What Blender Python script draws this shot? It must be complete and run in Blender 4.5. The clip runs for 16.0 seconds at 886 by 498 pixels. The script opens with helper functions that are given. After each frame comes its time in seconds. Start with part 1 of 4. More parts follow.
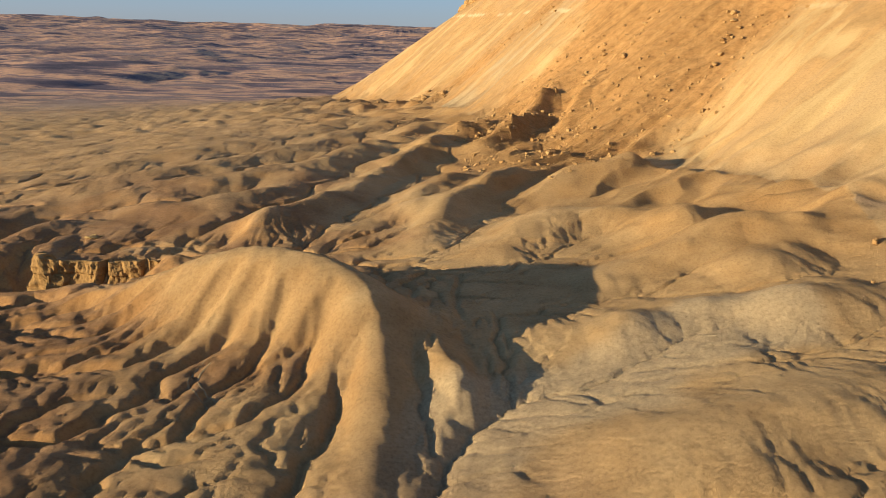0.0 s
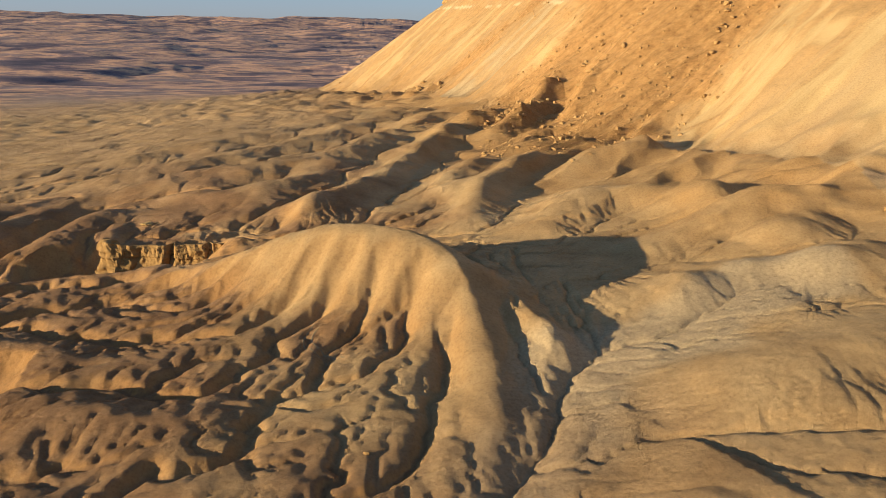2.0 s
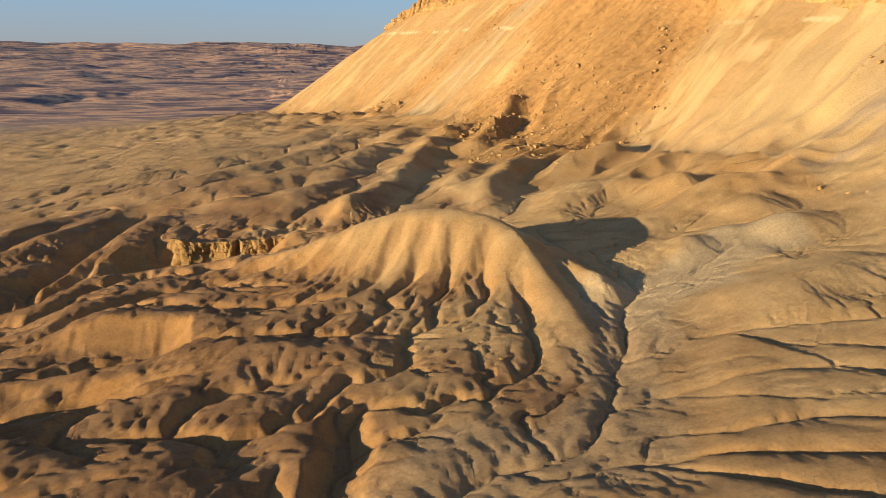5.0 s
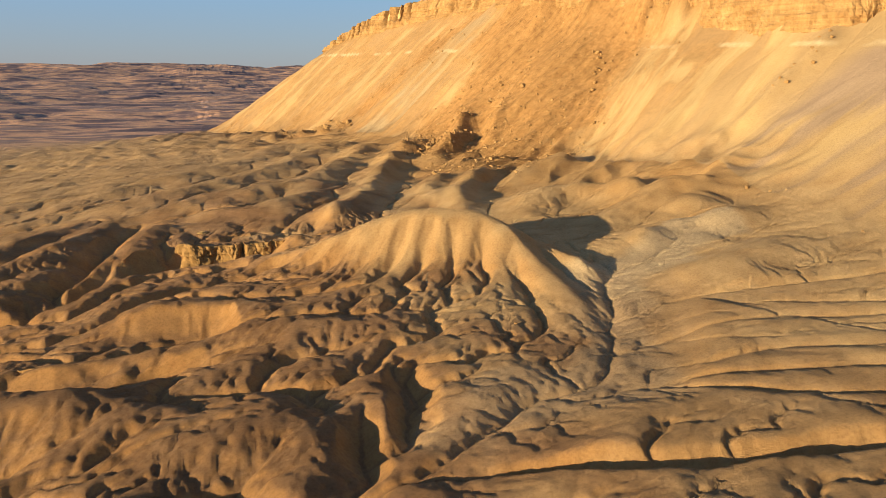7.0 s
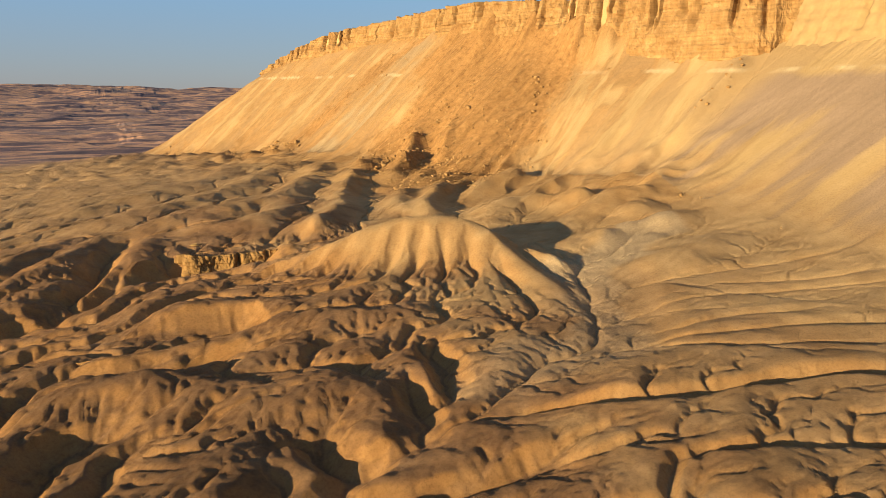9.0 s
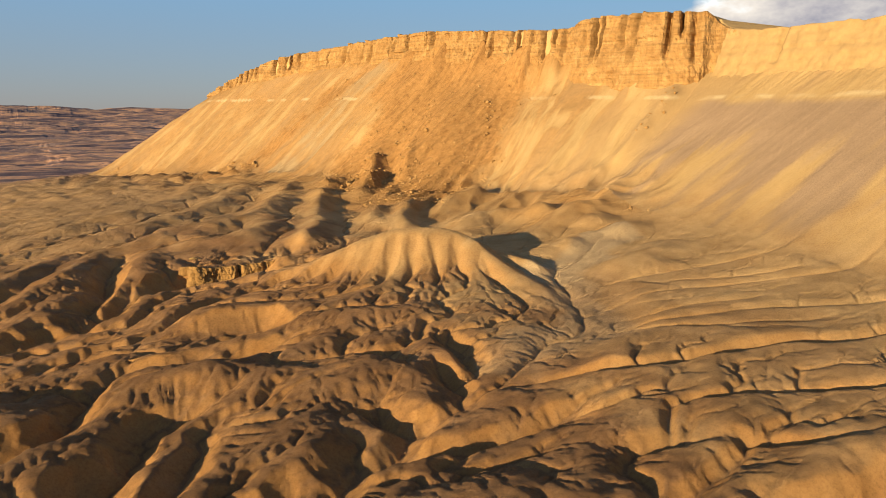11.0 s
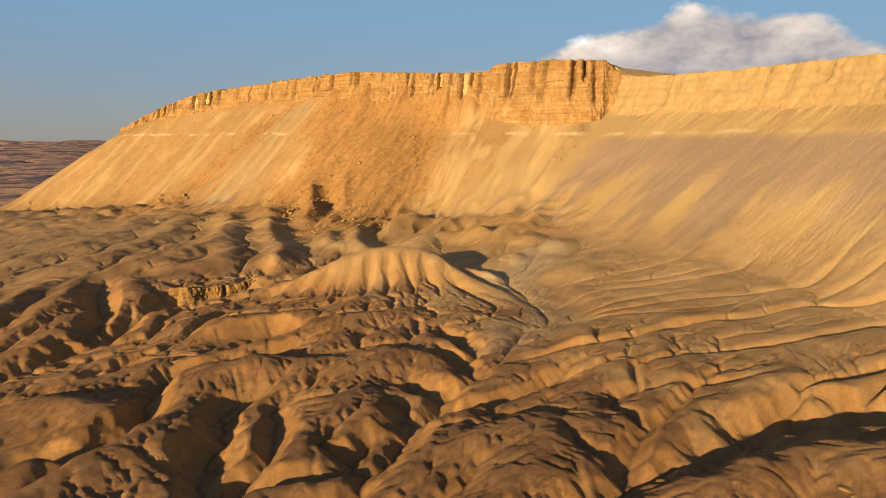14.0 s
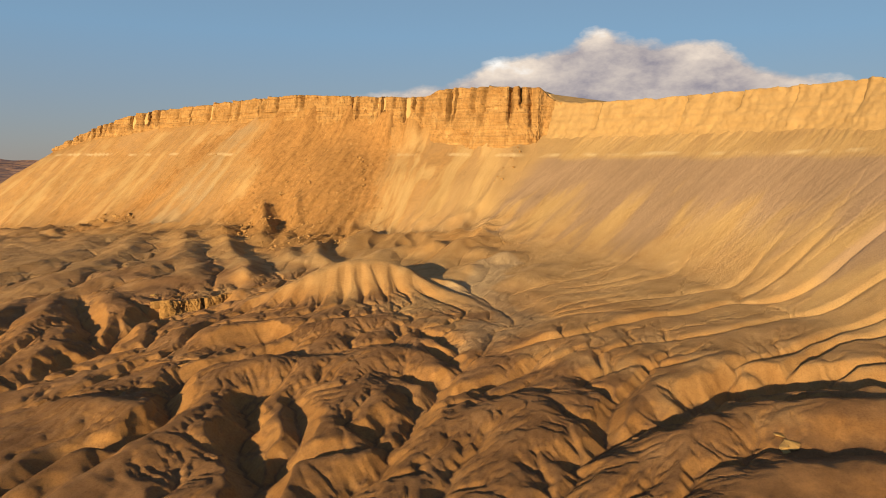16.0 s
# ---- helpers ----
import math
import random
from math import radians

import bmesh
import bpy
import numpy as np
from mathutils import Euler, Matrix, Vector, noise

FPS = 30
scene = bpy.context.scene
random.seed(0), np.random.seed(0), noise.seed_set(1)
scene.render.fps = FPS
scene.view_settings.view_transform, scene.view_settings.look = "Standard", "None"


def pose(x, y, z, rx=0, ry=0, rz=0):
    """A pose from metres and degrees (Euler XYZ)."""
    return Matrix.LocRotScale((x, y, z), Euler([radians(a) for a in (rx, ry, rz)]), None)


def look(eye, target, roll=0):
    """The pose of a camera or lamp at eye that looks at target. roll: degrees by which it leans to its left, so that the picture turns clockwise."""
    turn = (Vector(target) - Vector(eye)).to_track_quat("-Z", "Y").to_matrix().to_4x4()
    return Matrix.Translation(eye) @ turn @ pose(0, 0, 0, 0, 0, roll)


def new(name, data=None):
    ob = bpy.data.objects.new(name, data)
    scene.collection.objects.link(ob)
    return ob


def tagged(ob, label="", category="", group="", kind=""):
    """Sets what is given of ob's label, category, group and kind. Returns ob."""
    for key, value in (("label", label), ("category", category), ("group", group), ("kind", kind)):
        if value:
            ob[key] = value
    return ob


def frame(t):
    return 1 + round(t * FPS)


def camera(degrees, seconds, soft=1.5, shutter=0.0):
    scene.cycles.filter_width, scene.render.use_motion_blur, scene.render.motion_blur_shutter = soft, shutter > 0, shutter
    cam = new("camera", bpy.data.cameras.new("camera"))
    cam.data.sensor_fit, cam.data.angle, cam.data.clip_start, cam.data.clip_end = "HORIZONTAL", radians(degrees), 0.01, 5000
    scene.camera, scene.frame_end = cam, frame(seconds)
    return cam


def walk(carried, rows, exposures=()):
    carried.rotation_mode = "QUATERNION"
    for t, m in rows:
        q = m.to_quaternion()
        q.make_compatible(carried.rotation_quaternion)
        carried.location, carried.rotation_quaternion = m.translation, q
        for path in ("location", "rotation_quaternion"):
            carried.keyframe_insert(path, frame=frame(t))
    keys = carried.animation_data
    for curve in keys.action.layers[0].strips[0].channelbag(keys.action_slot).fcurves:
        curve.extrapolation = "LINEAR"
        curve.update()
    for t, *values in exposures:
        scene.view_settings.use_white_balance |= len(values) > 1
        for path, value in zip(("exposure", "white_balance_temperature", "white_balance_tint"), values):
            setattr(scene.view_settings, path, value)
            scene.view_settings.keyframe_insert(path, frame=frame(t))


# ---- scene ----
cam = camera(61.2, 16.0, 0.9)
PATH = [
    (0, (0.717, -0.068, 42.318), (1.167, 19.152, 36.788), 1.7),
    (0.5, (-2.538, 0.607, 42.178), (-1.958, 19.757, 36.458), 1.5),
    (1, (-6.023, -2.335, 42.127), (-5.223, 16.815, 36.407), 1.4),
    (1.5, (-9.908, -6.08, 42.19), (-8.868, 13.05, 36.46), 1.2),
    (2, (-13.973, -10.01, 42.258), (-12.673, 9.11, 36.548), 1.1),
    (2.5, (-18.128, -14.038, 42.327), (-16.568, 5.082, 36.677), 1.1),
    (3, (-22.433, -18.103, 42.387), (-20.613, 1.017, 36.807), 1.0),
    (3.5, (-26.87, -22.243, 42.353), (-24.75, -3.123, 36.883), 0.9),
    (4, (-31.233, -26.455, 42.275), (-28.753, -7.345, 36.935), 0.9),
    (4.5, (-35.695, -30.612, 42.228), (-32.705, -11.542, 36.998), 0.7),
    (7, (-59.49, -51.445, 42.013), (-53.88, -32.805, 37.433), 0.6),
    (7.5, (-64.628, -55.193, 42.113), (-58.478, -36.693, 37.673), 0.6),
    (8, (-69.808, -59.002, 42.202), (-63.138, -40.642, 37.892), 0.6),
    (8.5, (-75.15, -62.572, 42.303), (-67.96, -44.382, 38.133), 0.6),
    (9, (-80.683, -65.918, 42.383), (-72.983, -47.898, 38.363), 0.6),
    (11.5, (-109.828, -81.418, 43.52), (-99.878, -64.388, 40.2), 0.7),
    (12, (-115.867, -84.065, 43.607), (-105.467, -67.275, 40.437), 0.6),
    (12.5, (-122.043, -86.652, 43.762), (-111.213, -70.112, 40.722), 0.6),
    (13, (-128.2, -89.002, 43.892), (-116.94, -72.732, 41.002), 0.6),
    (13.5, (-134.31, -91.347, 43.867), (-122.62, -75.357, 41.127), 0.6),
    (14, (-140.42, -93.535, 43.813), (-128.3, -77.845, 41.213), 0.6),
    (14.5, (-146.635, -95.448, 43.815), (-134.085, -80.078, 41.345), 0.6),
    (15, (-152.938, -97.203, 43.915), (-139.958, -82.163, 41.575), 0.5),
    (15.5, (-159.373, -98.707, 44.037), (-145.973, -84.017, 41.827), 0.6),
    (16, (-165.885, -100.207, 44.14), (-152.065, -85.897, 42.06), 0.6),
]
walk(cam, [(t, look(eye, target, roll)) for t, eye, target, roll in PATH],
     [(0.0, 1.08, 5450, 1), (5.0, 1.08, 5650, 2), (9.0, 0.95, 6150, 4), (12.5, 0.79, 6600, 7), (16.0, 0.63, 6950, 10)])

# ---- light ----
SUN_TO = Vector((0.932, 0.343, -0.135)).normalized()     # the way the evening sun shines
sun = new("sun", bpy.data.lights.new("sun", "SUN"))
sun.data.energy, sun.data.angle, sun.data.color = 6.2, radians(0.6), (1.0, 0.72, 0.38)
sun.matrix_world = SUN_TO.to_track_quat("-Z", "Y").to_matrix().to_4x4()
world = bpy.data.worlds.new("evening_sky")
scene.world = world
world.use_nodes = True
wn, wl = world.node_tree.nodes, world.node_tree.links
geo = wn.new("ShaderNodeTexCoord")
sep = wn.new("ShaderNodeSeparateXYZ")
wl.new(geo.outputs["Generated"], sep.inputs[0])
sky = wn.new("ShaderNodeTexSky")
sky.sky_type, sky.sun_disc = "NISHITA", False
sky.sun_elevation = radians(8)
sky.sun_rotation = math.atan2(-SUN_TO.x, -SUN_TO.y)
sky.altitude, sky.air_density, sky.dust_density, sky.ozone_density = 1400, 1.0, 0.8, 2.0
# dusk belt: mauve haze low over the land, blue above
belt = wn.new("ShaderNodeValToRGB")
for k, (at, c) in zip([belt.color_ramp.elements[0], belt.color_ramp.elements[1]] + [belt.color_ramp.elements.new(0.5) for _ in range(3)],
                      ((0.0, (0.26, 0.25, 0.285)), (0.06, (0.28, 0.325, 0.40)), (0.17, (0.19, 0.35, 0.56)), (0.42, (0.19, 0.26, 0.36)), (1.0, (0.16, 0.20, 0.29)))):
    k.position, k.color = at, (*c, 1)
wl.new(sep.outputs[2], belt.inputs[0])
blend_sky = wn.new("ShaderNodeMix")
blend_sky.data_type = "RGBA"
blend_sky.inputs[0].default_value = 0.74
scale_sky = wn.new("ShaderNodeVectorMath")
scale_sky.operation = "SCALE"
scale_sky.inputs["Scale"].default_value = 0.10
wl.new(sky.outputs[0], scale_sky.inputs[0])
wl.new(scale_sky.outputs[0], blend_sky.inputs[6])
wl.new(belt.outputs[0], blend_sky.inputs[7])
wn["Background"].inputs["Strength"].default_value = 0.68
wl.new(blend_sky.outputs[2], wn["Background"].inputs["Color"])


# ---- materials ----
class Nodes:
    """A small help to write node materials."""

    def __init__(self, name, rough=0.95):
        self.m = bpy.data.materials.new(name)
        self.m.use_nodes = True
        self.t = self.m.node_tree
        self.p = self.t.nodes["Principled BSDF"]
        self.p.inputs["Roughness"].default_value = rough
        self.p.inputs["Specular IOR Level"].default_value = 0.12
        self.geo = self.t.nodes.new("ShaderNodeNewGeometry")

    def link(self, a, b):
        self.t.links.new(a, b)

    def mapped(self, scale):
        n = self.t.nodes.new("ShaderNodeMapping")
        self.link(self.geo.outputs["Position"], n.inputs["Vector"])
        n.inputs["Scale"].default_value = scale if isinstance(scale, tuple) else (scale,) * 3
        return n.outputs[0]

    def noise(self, scale, detail=5, rough=0.55, distort=0.0, ridged=False):
        n = self.t.nodes.new("ShaderNodeTexNoise")
        n.noise_type = "RIDGED_MULTIFRACTAL" if ridged else "FBM"
        self.link(self.mapped(scale), n.inputs["Vector"])
        n.inputs["Scale"].default_value = 1
        n.inputs["Detail"].default_value, n.inputs["Roughness"].default_value = detail, rough
        n.inputs["Distortion"].default_value = distort
        return n.outputs["Fac"]

    def cells(self, scale, feature="F1"):
        n = self.t.nodes.new("ShaderNodeTexVoronoi")
        n.feature = feature
        self.link(self.mapped(scale), n.inputs["Vector"])
        n.inputs["Scale"].default_value = 1
        return n.outputs["Distance"]

    def ramp(self, fac, *stops):
        n = self.t.nodes.new("ShaderNodeValToRGB")
        e = n.color_ramp.elements
        while len(e) < len(stops):
            e.new(0.5)
        for k, (at, c) in zip(e, stops):
            k.position = at
            k.color = (*c, 1) if isinstance(c, tuple) else (c, c, c, 1)
        self.link(fac, n.inputs[0])
        return n.outputs[0]

    def mix(self, fac, a, b, how="MIX"):
        n = self.t.nodes.new("ShaderNodeMix")
        n.data_type, n.blend_type = "RGBA", how
        for v, s in ((fac, n.inputs[0]), (a, n.inputs[6]), (b, n.inputs[7])):
            if hasattr(v, "links"):
                self.link(v, s)
            elif isinstance(v, tuple):
                s.default_value = (*v, 1)
            else:
                s.default_value = v
        return n.outputs[2]

    def math(self, how, a, b=0.0):
        n = self.t.nodes.new("ShaderNodeMath")
        n.operation = how
        for v, s in ((a, n.inputs[0]), (b, n.inputs[1])):
            if hasattr(v, "links"):
                self.link(v, s)
            else:
                s.default_value = v
        return n.outputs[0]

    def mask(self, name):
        n = self.t.nodes.new("ShaderNodeAttribute")
        n.attribute_name = name
        return n.outputs["Fac"]

    def split(self, v, axis):
        n = self.t.nodes.new("ShaderNodeSeparateXYZ")
        self.link(v, n.inputs[0])
        return n.outputs[axis]

    def bump(self, height, strength, distance, after=None):
        n = self.t.nodes.new("ShaderNodeBump")
        n.inputs["Strength"].default_value, n.inputs["Distance"].default_value = strength, distance
        self.link(height, n.inputs["Height"])
        if after:
            self.link(after, n.inputs["Normal"])
        return n.outputs[0]

    def done(self, colour, normal=None):
        self.link(colour, self.p.inputs["Base Color"])
        if normal:
            self.link(normal, self.p.inputs["Normal"])
        return self.m


def shale():
    """Badland clay: tan crust on the flats, ochre on steep banks, pale silt in washes, rusty rubble, grey-brown and
    purple far off, where dusk haze and sunlit scarps are painted in.
    """
    n = Nodes("badland_clay")
    big, mid, fine = n.noise(0.02, 4), n.noise(0.13, 6, 0.6), n.noise(2.3, 9, 0.72)
    crust = n.ramp(mid, (0.3, (0.315, 0.202, 0.096)), (0.5, (0.395, 0.263, 0.130)), (0.7, (0.455, 0.312, 0.160)))
    ochre = n.ramp(mid, (0.3, (0.36, 0.205, 0.085)), (0.7, (0.45, 0.27, 0.115)))
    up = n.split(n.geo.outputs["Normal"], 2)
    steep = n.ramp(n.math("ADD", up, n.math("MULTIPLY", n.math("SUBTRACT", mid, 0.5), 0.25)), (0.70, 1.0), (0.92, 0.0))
    c = n.mix(n.math("MULTIPLY", steep, 0.4), crust, ochre)
    # foot clay: orange-brown, its tint also standing in for golden light and shadows
    c = n.mix(n.mask("foot_tint"), c, n.ramp(mid, (0.3, (0.275, 0.155, 0.060)), (0.7, (0.39, 0.232, 0.094))))
    fall = n.t.nodes.new("ShaderNodeCombineXYZ")
    n.link(n.mask("fall_s"), fall.inputs[0])
    n.link(n.mask("fall_d"), fall.inputs[1])

    def streaks(across, down, detail, rough):
        k = n.t.nodes.new("ShaderNodeMapping")
        k.inputs["Scale"].default_value = (across, down, 1)
        n.link(fall.outputs[0], k.inputs["Vector"])
        t = n.t.nodes.new("ShaderNodeTexNoise")
        t.inputs["Scale"].default_value, t.inputs["Detail"].default_value, t.inputs["Roughness"].default_value = 1, detail, rough
        n.link(k.outputs[0], t.inputs["Vector"])
        return t.outputs["Fac"]
    run = streaks(0.28, 0.022, 7, 0.62)
    slope = n.ramp(run, (0.28, (0.33, 0.22, 0.102)), (0.45, (0.385, 0.265, 0.125)), (0.6, (0.41, 0.287, 0.14)), (0.75, (0.445, 0.32, 0.165)))
    c = n.mix(n.mask("talus"), c, slope)
    # rusty rubble; the darkest specks and streaks paint in shadows of its rocks
    rub = n.ramp(n.noise(0.42, 9, 0.75), (0.3, (0.17, 0.088, 0.034)), (0.45, (0.29, 0.158, 0.058)), (0.6, (0.34, 0.192, 0.074)), (0.75, (0.41, 0.25, 0.105)))
    rub = n.mix(1.0, rub, n.ramp(streaks(0.5, 0.06, 6, 0.7), (0.3, 0.62), (0.5, 1.0), (0.7, 1.1)), "MULTIPLY")
    c = n.mix(n.mask("rubble"), c, rub)
    c = n.mix(n.math("MULTIPLY", n.mask("ash"), 0.8), c, n.ramp(run, (0.3, (0.20, 0.155, 0.10)), (0.7, (0.40, 0.325, 0.205))))
    c = n.mix(n.math("MULTIPLY", n.mask("chute"), 0.5), c, (0.30, 0.20, 0.105))
    c = n.mix(n.mask("mauve"), c, n.ramp(run, (0.3, (0.245, 0.172, 0.116)), (0.7, (0.315, 0.225, 0.150))))
    c = n.mix(n.mask("wash"), c, n.ramp(fine, (0.3, (0.37, 0.27, 0.16)), (0.7, (0.45, 0.34, 0.21))))
    c = n.mix(n.mask("pale"), c, n.ramp(mid, (0.35, (0.46, 0.36, 0.21)), (0.7, (0.56, 0.46, 0.29))))
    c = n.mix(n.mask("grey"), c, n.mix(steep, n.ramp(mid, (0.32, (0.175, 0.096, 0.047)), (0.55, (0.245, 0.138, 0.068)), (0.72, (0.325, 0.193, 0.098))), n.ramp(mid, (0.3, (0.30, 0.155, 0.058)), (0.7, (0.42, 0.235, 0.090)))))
    c = n.mix(n.math("MULTIPLY", n.mask("umber"), n.math("SUBTRACT", 0.25, n.math("MULTIPLY", steep, 0.2))), c, n.ramp(mid, (0.32, (0.085, 0.052, 0.030)), (0.7, (0.165, 0.098, 0.052))))
    # bluish dusk haze and sunlit orange scarps put into the far land's colour
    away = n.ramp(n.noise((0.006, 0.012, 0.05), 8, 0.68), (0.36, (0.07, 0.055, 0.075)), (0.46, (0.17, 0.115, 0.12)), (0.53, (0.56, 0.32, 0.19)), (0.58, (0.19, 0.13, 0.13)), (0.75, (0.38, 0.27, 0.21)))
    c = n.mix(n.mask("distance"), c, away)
    c = n.mix(1.0, c, n.ramp(fine, (0.25, 0.66), (0.5, 1.0), (0.78, 1.2)), "MULTIPLY")
    c = n.mix(1.0, c, n.ramp(big, (0.3, 0.86), (0.7, 1.1)), "MULTIPLY")
    # popcorn crust of dried clay, then grain
    b = n.bump(n.math("MULTIPLY", n.noise(4.5, 7, 0.75, 0.3, ridged=True), n.mask("rugged")), 0.7, -0.13)
    b = n.bump(n.math("MULTIPLY", n.noise(2.0, 11, 0.8), n.math("SUBTRACT", 1.0, n.math("MULTIPLY", n.mask("talus"), 0.65))), 1.0, 0.48, b)
    return n.done(c, b)


def rock():
    """Ochre sandstone of the cliffs: bedded, streaked, with dark cracks."""
    n = Nodes("sandstone", 0.9)
    bed = n.noise((0.03, 0.03, 0.9), 5, 0.6, 0.4)
    patch = n.noise(0.16, 7, 0.65)
    streak = n.noise((0.7, 0.7, 0.05), 5, 0.6)
    c = n.ramp(patch, (0.3, (0.24, 0.135, 0.052)), (0.55, (0.33, 0.20, 0.082)), (0.75, (0.39, 0.26, 0.118)))
    c = n.mix(1.0, c, n.ramp(bed, (0.3, 0.8), (0.6, 1.08)), "MULTIPLY")
    c = n.mix(1.0, c, n.ramp(streak, (0.3, 0.85), (0.6, 1.05)), "MULTIPLY")
    b = n.bump(n.noise((0.3, 0.3, 1.2), 8, 0.65), 0.9, 0.8)
    b = n.bump(n.noise(2.2, 8, 0.7), 0.7, 0.25, b)
    return n.done(c, b)


def plain(name, dark, light, scale):
    n = Nodes(name)
    return n.done(n.ramp(n.noise(scale, 7, 0.65), (0.3, dark), (0.7, light)), n.bump(n.noise(scale * 2, 8, 0.7), 0.8, 0.2))


SHALE, ROCK = shale(), rock()
YELLOW = plain("yellow_siltstone", (0.27, 0.17, 0.065), (0.40, 0.27, 0.11), 1.1)
OCHRE = plain("ochre_clay", (0.27, 0.145, 0.052), (0.40, 0.235, 0.09), 0.8)
BLUFF = plain("weathered_sandstone", (0.265, 0.178, 0.084), (0.335, 0.235, 0.115), 0.22)
LEDGE = plain("ledge_sandstone", (0.17, 0.098, 0.037), (0.28, 0.168, 0.066), 0.9)
RUT = plain("pressed_earth", (0.20, 0.14, 0.08), (0.28, 0.20, 0.115), 2.0)

# ---- terrain tools ----
def lattice(ix, iy, seed):
    n = (ix.astype(np.int64) * 374761393 + iy.astype(np.int64) * 668265263 + seed * 982451653) & 0xFFFFFFFF
    n = ((n ^ (n >> 13)) * 1274126177) & 0xFFFFFFFF
    return ((n ^ (n >> 16)) & 0xFFFF) / 65535.0


def gnoise(x, y, seed=0):
    """Smooth gradient noise, about -0.7 to 0.7."""
    ix, iy = np.floor(x), np.floor(y)
    fx, fy = x - ix, y - iy
    ux, uy = fx * fx * fx * (fx * (fx * 6 - 15) + 10), fy * fy * fy * (fy * (fy * 6 - 15) + 10)
    out = 0.0
    for dx in (0, 1):
        for dy in (0, 1):
            a = lattice(ix + dx, iy + dy, seed) * 2 * np.pi
            g = np.cos(a) * (fx - dx) + np.sin(a) * (fy - dy)
            out = out + g * (ux if dx else 1 - ux) * (uy if dy else 1 - uy)
    return out


def fbm(x, y, octaves=4, seed=0, gain=0.5):
    out, amp, k = 0.0, 1.0, 1.0
    for i in range(octaves):
        out = out + amp * gnoise(x * k + 17.3 * i, y * k - 9.1 * i, seed + i)
        amp, k = amp * gain, k * 2.03
    return out


def smooth(a, b, x):
    t = np.clip((x - a) / (b - a), 0, 1)
    return t * t * (3 - 2 * t)


def along(X, Y, line):
    """Distance from a polyline, its further columns carried along it, the place along it from 0 to 1, and the side (positive: to its left)."""
    line = np.array(line, float)
    best = np.full(X.shape, 1e18)
    vals = [np.zeros(X.shape) for _ in range(line.shape[1] - 2)]
    where, side = np.zeros(X.shape), np.zeros(X.shape)
    lens = np.hypot(*(line[1:, :2] - line[:-1, :2]).T)
    run = np.concatenate([[0], np.cumsum(lens)]) / lens.sum()
    for i in range(len(line) - 1):
        ax, ay, bx, by = *line[i, :2], *line[i + 1, :2]
        t = np.clip(((X - ax) * (bx - ax) + (Y - ay) * (by - ay)) / lens[i] ** 2, 0, 1)
        ex, ey = X - ax - t * (bx - ax), Y - ay - t * (by - ay)
        d = ex * ex + ey * ey
        m = d < best
        best = np.where(m, d, best)
        for k, v in enumerate(vals):
            vals[k] = np.where(m, line[i, 2 + k] + t * (line[i + 1, 2 + k] - line[i, 2 + k]), v)
        where = np.where(m, run[i] + t * (run[i + 1] - run[i]), where)
        side = np.where(m, np.sign((bx - ax) * ey - (by - ay) * ex), side)
    return np.sqrt(best), vals, where, side


def curved(line, per=4):
    """A polyline rounded into a smooth curve through the same places."""
    p = np.array(line, float)
    p = np.vstack([2 * p[0] - p[1], p, 2 * p[-1] - p[-2]])
    out = []
    for i in range(1, len(p) - 2):
        for k in range(per):
            t = k / per
            out.append(0.5 * (2 * p[i] + (p[i + 1] - p[i - 1]) * t + (2 * p[i - 1] - 5 * p[i] + 4 * p[i + 1] - p[i + 2]) * t * t
                              + (3 * p[i] - p[i - 1] - 3 * p[i + 1] + p[i + 2]) * t ** 3))
    return np.array(out + [p[-2]])


# the mesa: its foot, and the edge of its cliff (x, y, height at the cliff's base, height of the edge)
FOOT = curved([(420, 960, -16), (200, 860, -14), (60, 760, -10), (-25, 650, -8), (-62, 565, -4), (-64, 505, -1), (-44, 450, 1.5), (-14, 380, 8), (9, 300, 13), (22, 240, 13), (40, 185, 12), (68, 142, 16),
               (67, 95, 15), (62, 60, 13), (54, 20, 11), (32, -25, 9), (2, -65, 8), (-30, -105, 6), (-80, -150, 4), (-160, -200, 0)])
RIM = curved([(470, 850, 60, 66), (280, 760, 60, 66), (120, 655, 58, 64), (52, 580, 56, 62), (24, 535, 54, 57), (20, 508, 57, 59.5), (35, 473, 66, 72.5), (52, 440, 71, 82), (67, 409, 75, 85), (77, 340, 76, 87), (88, 290, 76, 88),
              (110, 250, 75, 86.5), (126, 220, 71, 86), (131, 206, 67, 89), (136, 186, 64, 89), (139, 168, 63, 88.5), (151, 155, 66, 88), (153, 150, 66, 82.5), (153, 141, 66, 80),
              (153, 124, 66, 79), (154, 90, 66, 79), (152, 50, 66, 79.5), (140, 0, 66, 79), (118, -50, 64, 78), (88, -100, 62, 77), (40, -160, 58, 75), (-50, -230, 50, 70)])


